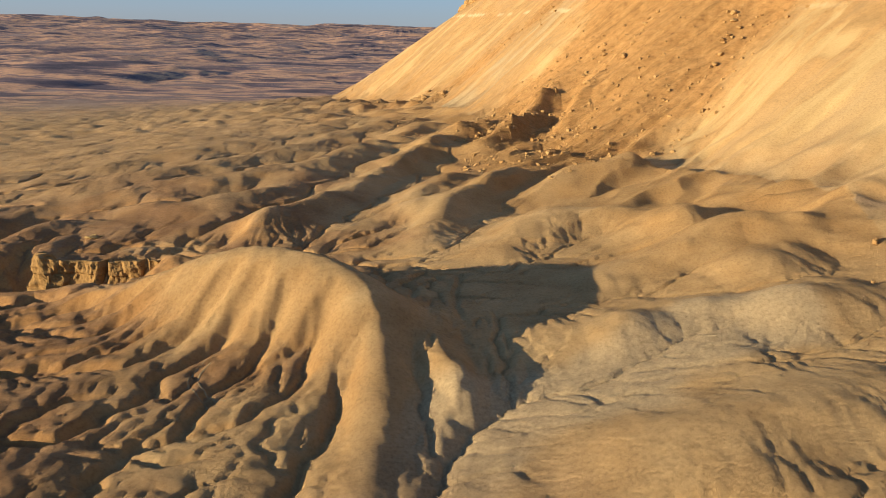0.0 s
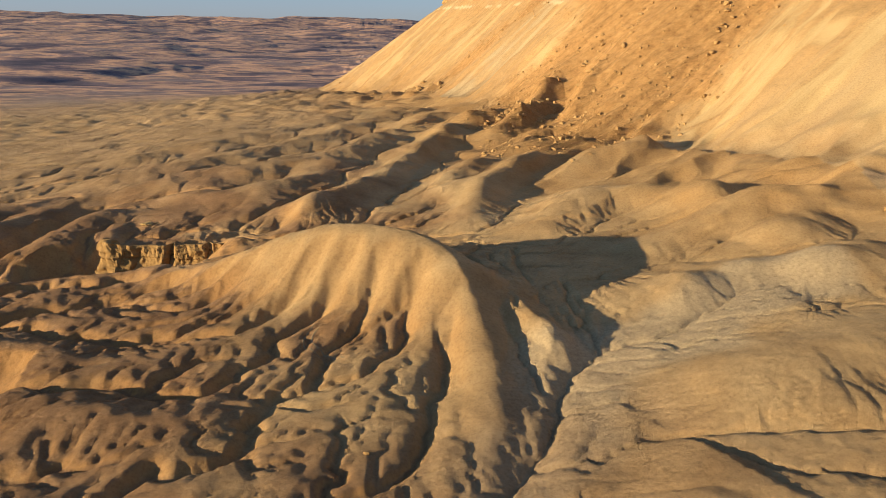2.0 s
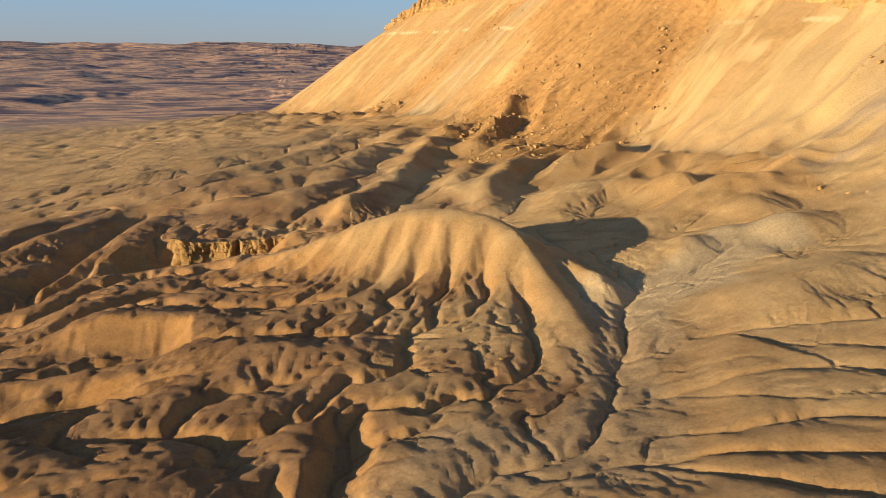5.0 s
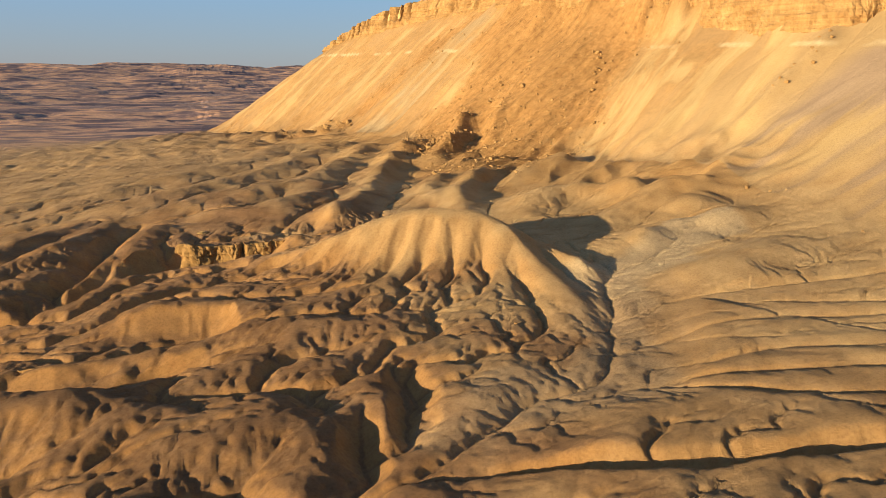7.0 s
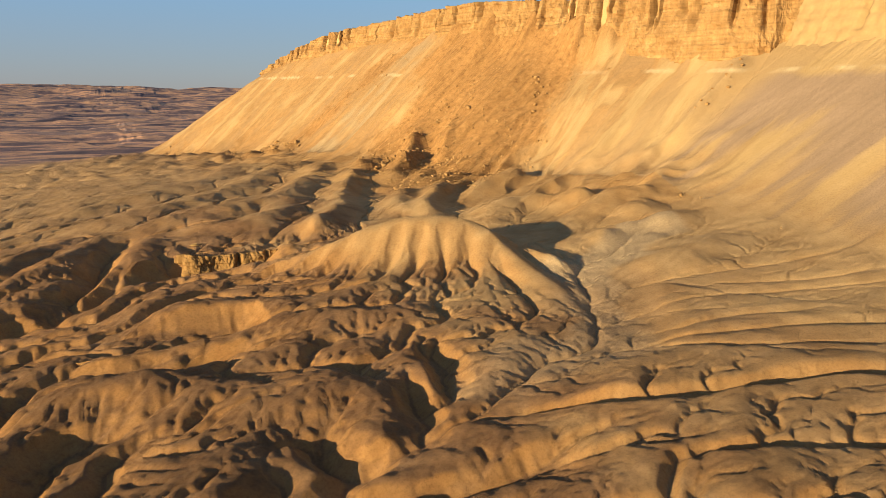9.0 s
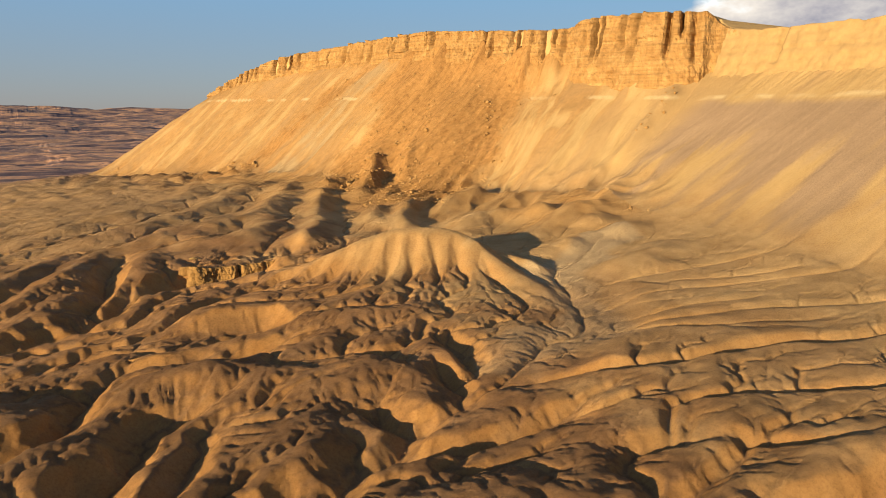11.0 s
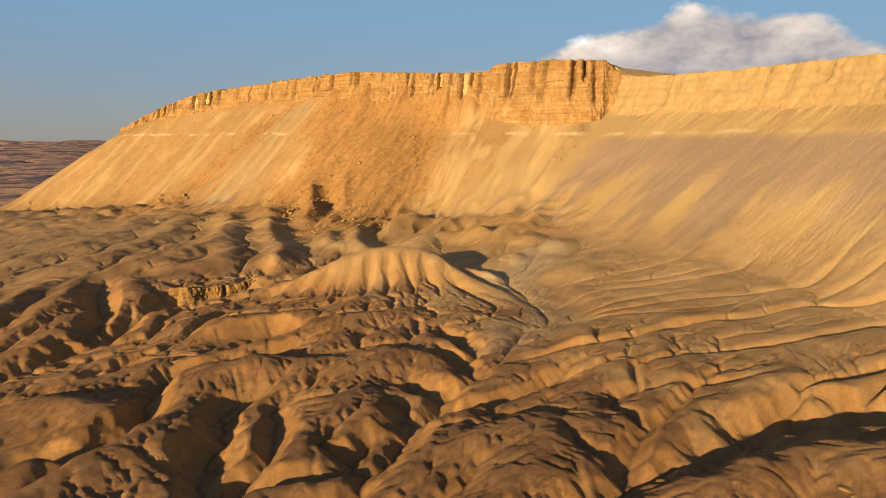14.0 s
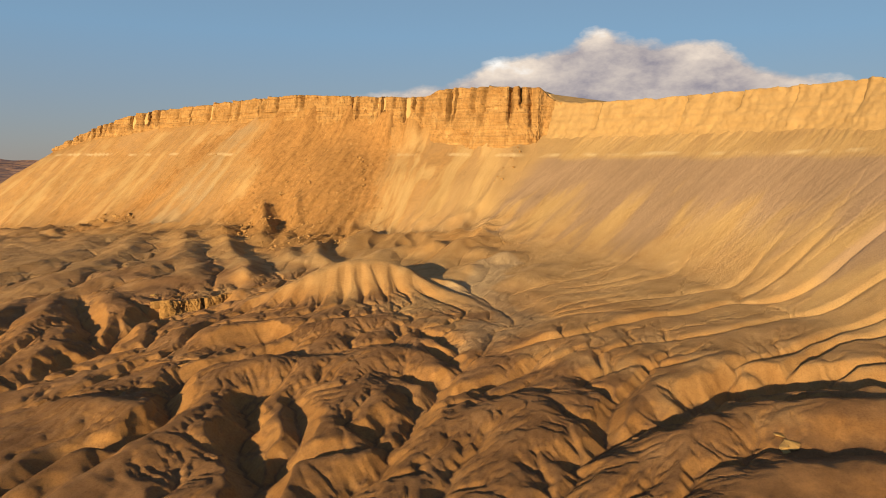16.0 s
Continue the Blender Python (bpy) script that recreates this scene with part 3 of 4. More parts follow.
def erode(z, cell, weak, rounds, rate, creep, least=0.0):
    """Rain on the land: fills its hollows, lets the water gather and cut where more than the least area feeds it, and lets the soil creep."""
    nx, ny = z.shape
    edge = np.zeros(z.shape, bool)
    edge[[0, -1], :] = edge[:, [0, -1]] = True
    steps = [(-1, -1), (-1, 0), (-1, 1), (0, -1), (0, 1), (1, -1), (1, 0), (1, 1)]
    far = np.array([math.hypot(*s) for s in steps]) * cell
    index = np.arange(nx * ny).reshape(nx, ny)
    for r in range(rounds):
        # hollows are filled by flooding inwards from the edges
        w = np.where(edge, z, 1e6)
        for _ in range(60 if r == 0 else 14):
            before = w
            m = np.pad(w, 1, constant_values=1e6)
            low = np.minimum.reduce([m[1 + a:nx + 1 + a, 1 + b:ny + 1 + b] for a, b in steps]) + 1e-3
            w = np.where(edge, z, np.maximum(z, np.minimum(w, low)))
            w = sweep(z, w)
            if np.abs(w - before).max() < 1e-3:
                break
        m = np.pad(w, 1, constant_values=1e6)
        fall = np.stack([(w - m[1 + a:nx + 1 + a, 1 + b:ny + 1 + b]) / f for (a, b), f in zip(steps, far)])
        best = fall.argmax(0)
        moves = np.array([a * ny + b for a, b in steps])
        to = np.where((fall.max(0) > 0) & ~edge, index + moves[best], index).ravel()
        order = np.argsort(w, axis=None)
        area = [cell * cell] * (nx * ny)
        down = to.tolist()
        for i in order[::-1].tolist():
            k = down[i]
            if k != i:
                area[k] += area[i]
        area = np.array(area)
        c = (rate * weak * np.maximum(np.sqrt(np.minimum(area, 4000)) - math.sqrt(least), 0) / far[best].ravel()).tolist()
        zz = z.ravel().tolist()
        for i in order.tolist():
            k = down[i]
            if k != i:
                zk = zz[k]
                if zz[i] > zk:
                    zz[i] = (zz[i] + c[i] * zk) / (1 + c[i])
        z = np.array(zz).reshape(nx, ny)
        z = z + np.maximum(w - np.maximum(z, w - 3), 0) * (w < 1e5)
        m = np.pad(z, 1, mode="edge")
        z = z + creep * (m[2:, 1:-1] + m[:-2, 1:-1] + m[1:-1, 2:] + m[1:-1, :-2] - 4 * z)
    return z, area.reshape(nx, ny)


def sweep(z, w):
    """One pass of the flood over the rows and columns, there and back."""
    nx, ny = z.shape
    for i in range(1, nx):
        w[i] = np.maximum(z[i], np.minimum(w[i], w[i - 1] + 1e-3))
    for i in range(nx - 2, -1, -1):
        w[i] = np.maximum(z[i], np.minimum(w[i], w[i + 1] + 1e-3))
    for j in range(1, ny):
        w[:, j] = np.maximum(z[:, j], np.minimum(w[:, j], w[:, j - 1] + 1e-3))
    for j in range(ny - 2, -1, -1):
        w[:, j] = np.maximum(z[:, j], np.minimum(w[:, j], w[:, j + 1] + 1e-3))
    return w


def slip(z, slope, cell, times):
    """Sides steeper than the slope slip away."""
    for k in range(times):
        m = np.pad(z, 1, mode="edge")
        for a, b in ((-1, 0), (1, 0), (0, -1), (0, 1), (-1, -1), (-1, 1), (1, -1), (1, 1)):
            z = np.minimum(z, m[1 + a:m.shape[0] - 1 + a, 1 + b:m.shape[1] - 1 + b] + slope * cell * math.hypot(a, b))
    return z


def sampled(field, X, Y, x0=SX[0], y0=SY[0], cell=CELL):
    """A field of the fine land at any places, smoothly."""
    u, v = (X - x0) / cell, (Y - y0) / cell
    i, j = np.clip(np.floor(u).astype(int), 1, field.shape[0] - 3), np.clip(np.floor(v).astype(int), 1, field.shape[1] - 3)
    u, v = np.clip(u - i, 0, 1), np.clip(v - j, 0, 1)

    def four(t):
        return (-0.5 * t + t ** 2 - 0.5 * t ** 3, 1 - 2.5 * t ** 2 + 1.5 * t ** 3, 0.5 * t + 2 * t ** 2 - 1.5 * t ** 3, -0.5 * t ** 2 + 0.5 * t ** 3)
    wu, wv = four(u), four(v)
    out = 0.0
    for a in range(4):
        for b in range(4):
            out = out + wu[a] * wv[b] * field[i + a - 1, j + b - 1]
    return out


seeded = land + (0.08 * fbm(GX / 2.5, GY / 2.5, 3, 41) + (0.05 + 0.34 * west + 0.22 * mid_n) * fbm(GX / 7, GY / 7, 3, 42) * flat) * (1 - on_top)
weakness = tough * (0.7 + 0.6 * np.clip(0.5 + fbm(GX / 14, GY / 14, 2, 77), 0, 1))
# the larger valleys first, on a wider grid; then the smaller ones
worn, _ = erode(seeded[::2, ::2], 2 * CELL, weakness[::2, ::2].ravel(), 8, 0.04, 0.012, 5.0)
seeded += sampled(worn - seeded[::2, ::2], GX, GY, cell=2 * CELL)
eroded, runoff = erode(seeded, CELL, weakness.ravel(), 2, 0.04, 0.015, 2.0)
whole = eroded
# runnels and gullies deepen with the water that they carry; their sides slip to a steep V
eroded = eroded - 0.6 * carve_by * np.clip((runoff / 20) ** 0.3 - 0.8, 0, 2.0)
eroded = slip(eroded, 0.75 + 0.6 * (1 - west) + 4.0 * (inside | on_top), CELL, 5)
eroded = np.where(on_top, land, eroded)

# rills of a step's width on the ground below the camera
FINE = 0.36
RX, RY = np.arange(-132, 66, FINE), np.arange(-66, 150, FINE)
QX, QY = np.meshgrid(RX, RY, indexing="ij")
q_west, q_carve = sampled(west, QX, QY), np.maximum(sampled(carve_by, QX, QY), 0)
q_flat = np.clip(sampled(flat, QX, QY), 0, 1)
rilled = sampled(whole, QX, QY) + q_flat * (0.07 + 0.09 * q_west) * fbm(QX / 1.8, QY / 1.8, 3, 43, 0.65)
rilled, rill_water = erode(rilled, FINE, (0.2 + q_flat * (0.5 + 1.3 * q_west)).ravel(), 3, 0.08, 0.008, 0.6)
rilled = rilled - (0.08 * q_flat + 0.28 * q_carve) * np.clip((rill_water / 0.5) ** 0.3 - 1.0, 0, 4.2)
rilled = slip(rilled, 0.85 + 0.4 * (1 - q_west) + 3 * (1 - q_flat), FINE, 6)


# ---- the sheet of ground ----
def spaced(stops):
    """Grid lines whose step grows from stop to stop: (place, step) pairs."""
    out = [stops[0][0]]
    while out[-1] < stops[-1][0]:
        step = np.interp(out[-1], [s[0] for s in stops], [s[1] for s in stops])
        out.append(out[-1] + step)
    return np.array(out)


XS = spaced([(-4900, 160), (-3000, 40), (-1600, 18), (-600, 12), (-230, 3.0), (-130, 0.6), (-104, 0.38), (40, 0.38), (90, 0.7), (170, 1.4), (260, 8), (900, 60), (4900, 260)])
YS = spaced([(-4900, 260), (-600, 40), (-130, 3.0), (-70, 0.6), (-50, 0.38), (130, 0.38), (220, 0.8), (330, 1.6), (600, 6), (1500, 22), (3000, 40), (4900, 60)])
MX, MY = np.meshgrid(XS, YS, indexing="ij")
edge = np.minimum.reduce([MX - SX[0], SX[-1] - MX, MY - SY[0], SY[-1] - MY])
blend = smooth(4, 40, edge)
out = edge < 41
MZ = sampled(eroded, MX, MY)
near = np.minimum.reduce([MX - RX[0], RX[-1] - MX, MY - RY[0], RY[-1] - MY])
core = near > 1
MZ[core] += (sampled(rilled, MX[core], MY[core], RX[0], RY[0], FINE) - MZ[core]) * smooth(1, 14, near[core])
m_in, m_top = sampled(inside * 1.0, MX, MY) > 0.5, sampled(on_top * 1.0, MX, MY) > 0.5
m_fd, m_rd = sampled(foot_d, MX, MY), sampled(rim_d, MX, MY)
zo, m_in[out], m_top[out], m_fd[out], m_rd[out] = base_height(MX[out], MY[out])
MZ[out] = zo + (MZ[out] - zo) * blend[out]
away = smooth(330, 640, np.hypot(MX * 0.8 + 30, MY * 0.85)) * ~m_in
reach = np.hypot(MX, MY)
rough = (1 - blend) * (1 - away)
MZ += rough * (1 - m_top) * (1 - 0.6 * m_in) * (1.2 * fbm(MX / 30, MY / 30, 3, 61) + 2.6 * np.abs(fbm(MX / 17, MY / 13, 2, 62)) - 0.6)
m_fs = along(MX, MY, FOOT[::3])[2] * 1600
verge = (1 - blend) * (1 - m_top) * np.where(m_in, smooth(40, 4, m_fd), smooth(70, 10, m_fd)) * smooth(150, 250, MY) * smooth(900, 600, MY)
MZ += verge * 3.2 * spurs(m_fs, m_fd, 6 * fbm(MX / 24, MY / 24, 2, 19))
# the foot of the ledge's face
MZ += (np.minimum(MZ, -3.2 + 0.11 * (MX + 70)) - MZ) * smooth(-76, -70, MX) * smooth(-44, -54, MX) * smooth(119, 122, MY) * smooth(126.6, 125.4, MY)
# low mesas and terraces of the distance
bulk = fbm(MX / 420 + 0.3 * fbm(MX / 150, MY / 150, 2, 90), MY / 300, 4, 91)
steps = np.clip(bulk * 7, -2, 3)
terrace = np.floor(steps) + smooth(0.3, 0.95, steps - np.floor(steps))
MZ += away * (terrace * 2.6 + 2.2 * fbm(MX / 90, MY / 60, 4, 95)) * smooth(450, 1100, reach)
MZ += smooth(1500, 4500, reach) ** 1.5 * away * (76 + 18 * np.clip(fbm(MX / 700, MY / 500, 3, 97) * 3, -1, 0.8))
m_west = sampled(west, MX, MY)
MZ += (0.045 + 0.03 * m_west) * fbm(MX / 1.2, MY / 1.1, 2, 71, 0.8) * blend * (1 - m_top)
flutes = m_in * smooth(24, 6, m_rd) * smooth(150, 110, MY) * ~m_top
MZ += flutes * 1.5 * (np.abs(gnoise(MY / 3.4, MX / 22, 72)) - 0.3)
lines = MZ.shape


def sheet(name, keep, masks, material):
    """A mesh of those squares of the grid that keep marks."""
    nx, ny = lines
    idx = np.arange(nx * ny).reshape(nx, ny)
    quads = np.stack([idx[:-1, :-1], idx[1:, :-1], idx[1:, 1:], idx[:-1, 1:]], -1)[keep]
    used, back = np.unique(quads, return_inverse=True)
    co = np.stack([MX.ravel()[used], MY.ravel()[used], MZ.ravel()[used]], -1)
    me = bpy.data.meshes.new(name)
    q = back.reshape(-1, 4)
    me.vertices.add(len(co))
    me.vertices.foreach_set("co", co.astype(np.float32).ravel())
    me.loops.add(q.size)
    me.loops.foreach_set("vertex_index", q.astype(np.int32).ravel())
    me.polygons.add(len(q))
    me.polygons.foreach_set("loop_start", np.arange(0, q.size, 4, dtype=np.int32))
    me.polygons.foreach_set("use_smooth", np.ones(len(q), bool))
    me.update(calc_edges=True)
    for key, field in masks.items():
        at = me.attributes.new(key, "FLOAT", "POINT")
        at.data.foreach_set("value", field.ravel()[used].astype(np.float32))
    me.materials.append(material)
    return new(name, me)


patch = fbm(MX / 18, MY / 18, 3, 8)
# rusty rubble streams down the slope between two clean screes
warp = 22 * patch + 9 * fbm(MX / 6, MY / 6, 3, 33)
stream = smooth(-16, 14, MY - 176 - 0.62 * (MX - 40) + warp) * smooth(34, 6, MY - 248 - 0.9 * (MX - 30) + warp)
stream2 = smooth(-12, 3, MY - 344 + 0.22 * MX + 0.7 * warp) * smooth(22, 6, MY - 346 + 0.22 * MX + 0.7 * warp)
talus = m_in * ~m_top
apron = np.where(m_in, 1, smooth(30, 4, m_fd + 12 * patch)) * ~m_top
rubble = apron * np.clip(np.maximum(stream, stream2), 0, 1)
streak = fbm(m_fs / 9 + 0.3 * patch, m_fd / 55, 3, 44)
ash_d = np.full(MX.shape, 99.0)
ash_here = (MX > 0) & (MX < 80) & (MY > 280) & (MY < 350)
ash_d[ash_here] = along(MX[ash_here], MY[ash_here], [(68, 321), (42, 315), (26, 310), (12, 309)])[0]
wash_d = np.full(MX.shape, 99.0)
bed = (MX > -60) & (MX < 50) & (MY > 5) & (MY < 95)
wash_d[bed] = along(MX[bed], MY[bed], WASH[::2])[0]
hold_all = np.zeros(land.shape)
hold_all[mw] = smooth(2.5, 6.5, body)
tan_crust = 1 - 0.8 * np.clip(sampled(hold_all, MX, MY), 0, 1) * (edge > 3)
MASKS = {
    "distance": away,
    "talus": m_in * smooth(2, 30, m_fd + 14 * patch) * 1.0,
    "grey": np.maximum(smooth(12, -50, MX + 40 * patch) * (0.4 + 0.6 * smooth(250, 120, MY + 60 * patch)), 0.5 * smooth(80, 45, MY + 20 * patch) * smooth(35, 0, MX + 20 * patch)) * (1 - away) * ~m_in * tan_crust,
    "wash": smooth(8.5, 4, wash_d - 6 * patch) * 0.9,
    "foot_tint": 0.75 * smooth(75, 10, m_fd + 30 * patch) * smooth(70, 120, MY) * (1 - away) * ~m_in,
    "umber": smooth(-42, -72, MX + 14 * patch) * smooth(76, 58, MY + 16 * patch) * (1 - away) * ~m_in,
    "pale": talus * (1 - rubble) * smooth(1.0, 0.4, np.abs(MZ - 52.5 - 1.0 * fbm(MX / 30, MY / 30, 2, 3))) * 0.7 * smooth(-0.1, 0.3, fbm(MX / 16, MY / 16, 3, 9)),
    "rubble": np.maximum.reduce([rubble, 0.75 * talus * smooth(235, 300, MY) * smooth(-0.55, 0.1, streak), 0.7 * talus * smooth(150, 185, MY) * smooth(-0.12, 0.15, streak), 0.8 * talus * smooth(14, 3, m_rd + 8 * patch) * smooth(150, 185, MY)]),
    "ash": 0.75 * talus * smooth(13, 2, ash_d + 14 * patch + 10 * streak),
    "fall_s": m_fs,
    "fall_d": m_fd,
    "rugged": np.clip(0.2 + 0.8 * np.maximum(m_west, smooth(25, -15, MX) * ~m_in), 0, 1) * (1 - away),
    "mauve": talus * (1 - rubble) * smooth(52.5, 49, MZ + 1.5 * patch) * smooth(16, 36, MZ + 26 * streak) * smooth(142, 126, MY + 8 * patch),
    "chute": talus * (1 - rubble) * smooth(0.05, 0.4, streak),
}
MZ += np.maximum(rubble, 0.6 * MASKS["rubble"]) * (0.6 * np.abs(fbm(m_fs / 2.2, m_fd / 8, 3, 82)) + 1.5 * np.abs(fbm(m_fs / 6, m_fd / 22, 2, 83)))
face_owner = owner[np.clip(((MX[:-1, :-1] - SX[0]) / CELL).astype(int), 0, len(SX) - 1), np.clip(((MY[:-1, :-1] - SY[0]) / CELL).astype(int), 0, len(SY) - 1)]
face_owner = np.where(edge[:-1, :-1] < 3, -1, face_owner)
face_in, face_top = m_in[:-1, :-1], m_top[:-1, :-1]
# the slope is the one great patch below the rim; small strays belong to the ground
slope_here = face_in & ~face_top
todo = slope_here.ravel().tolist()
width = slope_here.shape[1]
mine = bytearray(len(todo))
pile = [int(np.flatnonzero((slope_here & (np.hypot(MX[:-1, :-1] - 62, MY[:-1, :-1] - 150) < 12)).ravel())[0])]
while pile:
    k = pile.pop()
    if mine[k] or not todo[k]:
        continue
    mine[k] = 1
    pile += [i for i in (k - 1, k + 1, k - width, k + width) if 0 <= i < len(todo)]
face_in &= face_top | (np.frombuffer(bytes(mine), np.uint8).reshape(slope_here.shape) > 0)
free = ~face_in & ~face_top
for k in range(hills):
    if (free & (face_owner == k)).sum() <= 60:
        face_owner[face_owner == k] = -1
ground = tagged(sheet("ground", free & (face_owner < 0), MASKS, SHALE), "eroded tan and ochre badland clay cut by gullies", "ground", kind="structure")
mound = tagged(sheet("clay_mound", free & (face_owner == 999), MASKS, SHALE), "tall fluted tan clay mound with rilled flanks", "mound")
for k in range(hills):
    keep = free & (face_owner == k)
    if keep.sum() > 60:
        cx, cy = MX[:-1, :-1][keep].mean(), MY[:-1, :-1][keep].mean()
        say = ("smooth pale tan clay hill at the foot of the mesa" if cx > 10 else "long rounded tan clay ridge with a shaded flank" if cy > 140
               else "dark-crusted brown clay ridge between dry gullies")
        tagged(sheet("clay_hill", keep, MASKS, SHALE), say, "hill", "badland hills")
mesa = tagged(new("mesa"), "flat-topped ochre mesa with pale talus slopes and cliffs", "mesa")
mesa.location = (70, 200, 14)


def under(ob, parent):
    ob.parent = parent
    ob.matrix_parent_inverse = Matrix.Translation(-parent.location)
    return ob


under(sheet("talus_slope", face_in & ~face_top, MASKS, SHALE), mesa)["label"] = "steep pale scree slope with rusty rubble streams"
under(sheet("plateau", face_top & face_in, MASKS, SHALE), mesa)
under(sheet("skirt", face_top & ~face_in, MASKS, SHALE), mesa) if (face_top & ~face_in).any() else None


# ---- cliffs ----
def resampled(line, step):
    line = np.array(line, float)
    run = np.concatenate([[0], np.cumsum(np.hypot(*(line[1:, :2] - line[:-1, :2]).T))])
    at = np.arange(0, run[-1], step)
    return np.stack([np.interp(at, run, line[:, k]) for k in range(line.shape[1])], -1), at


def grid_mesh(name, P, material, rounded=True):
    """A smooth mesh over a grid of places (rows, columns, 3)."""
    a, b = P.shape[:2]
    idx = np.arange(a * b).reshape(a, b)
    q = np.stack([idx[:-1, :-1], idx[:-1, 1:], idx[1:, 1:], idx[1:, :-1]], -1).reshape(-1, 4)
    me = bpy.data.meshes.new(name)
    me.from_pydata(P.reshape(-1, 3).tolist(), [], q.tolist())
    me.polygons.foreach_set("use_smooth", np.full(len(q), rounded))
    me.materials.append(material)
    return new(name, me)


def cliff(name, line, parent, seed, scale=1.0, step=0.6, gaps=(7, 17), bulge=None, rows=44, deep=4.0, out=1.0, stone=None, lean=0.2):
    """A wall of rock along a line of (x, y, base, top), broken by clefts into pieces; the open side lies to the right of the line."""
    rng = np.random.default_rng(seed)
    L, s = resampled(line, step)
    tx, ty = np.gradient(L[:, 0]), np.gradient(L[:, 1])
    n = np.hypot(tx, ty)
    nx, ny = ty / n, -tx / n
    for k in range(3):
        nx, ny = (np.convolve(np.pad(v, 4, mode="edge"), np.ones(9) / 9, "valid") for v in (nx, ny))
    cuts = [0.0]
    while cuts[-1] < s[-1]:
        cuts.append(cuts[-1] + gaps[0] + (gaps[1] - gaps[0]) * rng.random() ** 2)
    v = np.linspace(0, 1, rows)[:, None]
    zb, zt = L[None, :, 2] - deep, L[None, :, 3]
    S = np.broadcast_to(s[None, :], (rows, len(s)))
    crown = 0.9 * scale * fbm(S / 11, S * 0, 3, seed) + 0.5 * scale * np.round(2 * gnoise(S / 5, S * 0 + 3, seed + 1))
    Z = zb + (zt + crown - zb) * v
    tall = (zt - zb)
    o = out + lean * tall * (1 - v)
    A, B = S / scale, Z / scale
    o = o + scale * (3.4 * np.abs(gnoise(A / 15, B / 26, seed + 2)) + 1.3 * np.abs(gnoise(A / 2.6 + 0.5 * gnoise(A / 6, B / 9, seed + 11), B / 7, seed + 10)) + (0.8 + 4.2 * np.abs(gnoise(A / 31, B / 50, seed + 7))) * np.abs(gnoise(A / 4.6 + 0.8 * gnoise(A / 13, B / 14, seed + 8), B / 15, seed + 3))
                     + 0.75 * fbm(A / 2.2, B / 2.4, 4, seed + 4) + 1.1 * np.abs(fbm(A / 6, B / 5, 2, seed + 6)))
    beds = np.floor(B / 1.7 + 0.5 * gnoise(A / 20, B / 9, seed + 5))
    o = o + 0.7 * scale * (lattice(beds, beds * 0, seed) - 0.5) + 0.7 * scale * (lattice(np.floor(beds / 3), beds * 0, seed + 9) - 0.5)
    if bulge:
        o = o + bulge(s)[None, :]
    for c in cuts[1:-1]:
        w, low = rng.uniform(0.5, 1.9) * scale, rng.uniform(0.05, 0.6)
        o = o - (1.5 + 8 * rng.random() ** 1.5) * scale * np.exp(-((S - c - 0.5 * gnoise(Z / 3, Z * 0, int(c))) / w) ** 2) * smooth(low, low + 0.25, v)
    X, Y = L[None, :, 0] + nx * o, L[None, :, 1] + ny * o
    P = np.stack([X, Y, Z], -1)
    # the top turns back over the plateau
    back = []
    for k, inward in enumerate((0.6, 1.6, 4.0, 8.0)):
        back.append(np.stack([P[-1, :, 0] - nx * inward * (1 if scale == 1 else 0.6 * scale), P[-1, :, 1] - ny * inward * (1 if scale == 1 else 0.6 * scale), P[-1, :, 2] + (0.15, 0.1, -0.3, -4.0 if scale < 1 else -1.2)[k] * scale], -1))
    P = np.concatenate([P, np.array(back)], 0)
    made = []
    for a, b in zip(cuts[:-1], cuts[1:]):
        i, j = np.searchsorted(s, [a, b])
        if j - i > 2:
            made.append(under(grid_mesh(name, P[:, i:j + 1][:, ::-1], stone or ROCK, lean > 0.3), parent))
    return made


caprock = RIM[18:73]


def prow(s):
    """How far the great buttress stands out."""
    return 4.0 * smooth(327, 336, s) - 4.5 * smooth(393, 401, s)


cliff("buttress", caprock, mesa, 5, bulge=prow, gaps=(4, 19), deep=9.0, out=-0.5)
cliff("bluff", RIM[70:113], mesa, 12, 0.7, 0.9, (26, 48), rows=30, deep=8.0, out=-1.0, stone=BLUFF, lean=0.42)

ledge = tagged(new("rock_ledge"), "low ochre sandstone ledge with crumbling hollowed face", "rock ledge")
ledge.location = (-56, 127, -3)
cliff("ledge_block", curved([(-68.5, 136, -3, 1.3), (-68.8, 130, -4, 2.4), (-66.5, 126.6, -4, 2.7), (-61, 127.4, -3, 2.0), (-55, 126.2, -3, 2.4), (-48, 126.6, -1.5, 2.8), (-38, 127.5, -0.5, 3.2)]), ledge, 8, 0.55, 0.25, (6, 15), rows=34, deep=2.0, out=0.3, stone=LEDGE)

bank_of_clay = tagged(new("clay_bank"), "steep fluted orange clay bank above a dry gully", "clay bank")
bank_of_clay.location = (-76, 67, -7)
cliff("bank_face", curved([(-93, 70, -6, -3.2), (-87, 67.8, -8, -2.0), (-76, 66.6, -8.5, -1.8), (-68, 67, -8, -1.7), (-62, 69.5, -6, -1.8)]), bank_of_clay, 21, 0.3, 0.3, (5, 9), rows=26, deep=1.5, out=0.2, stone=OCHRE)


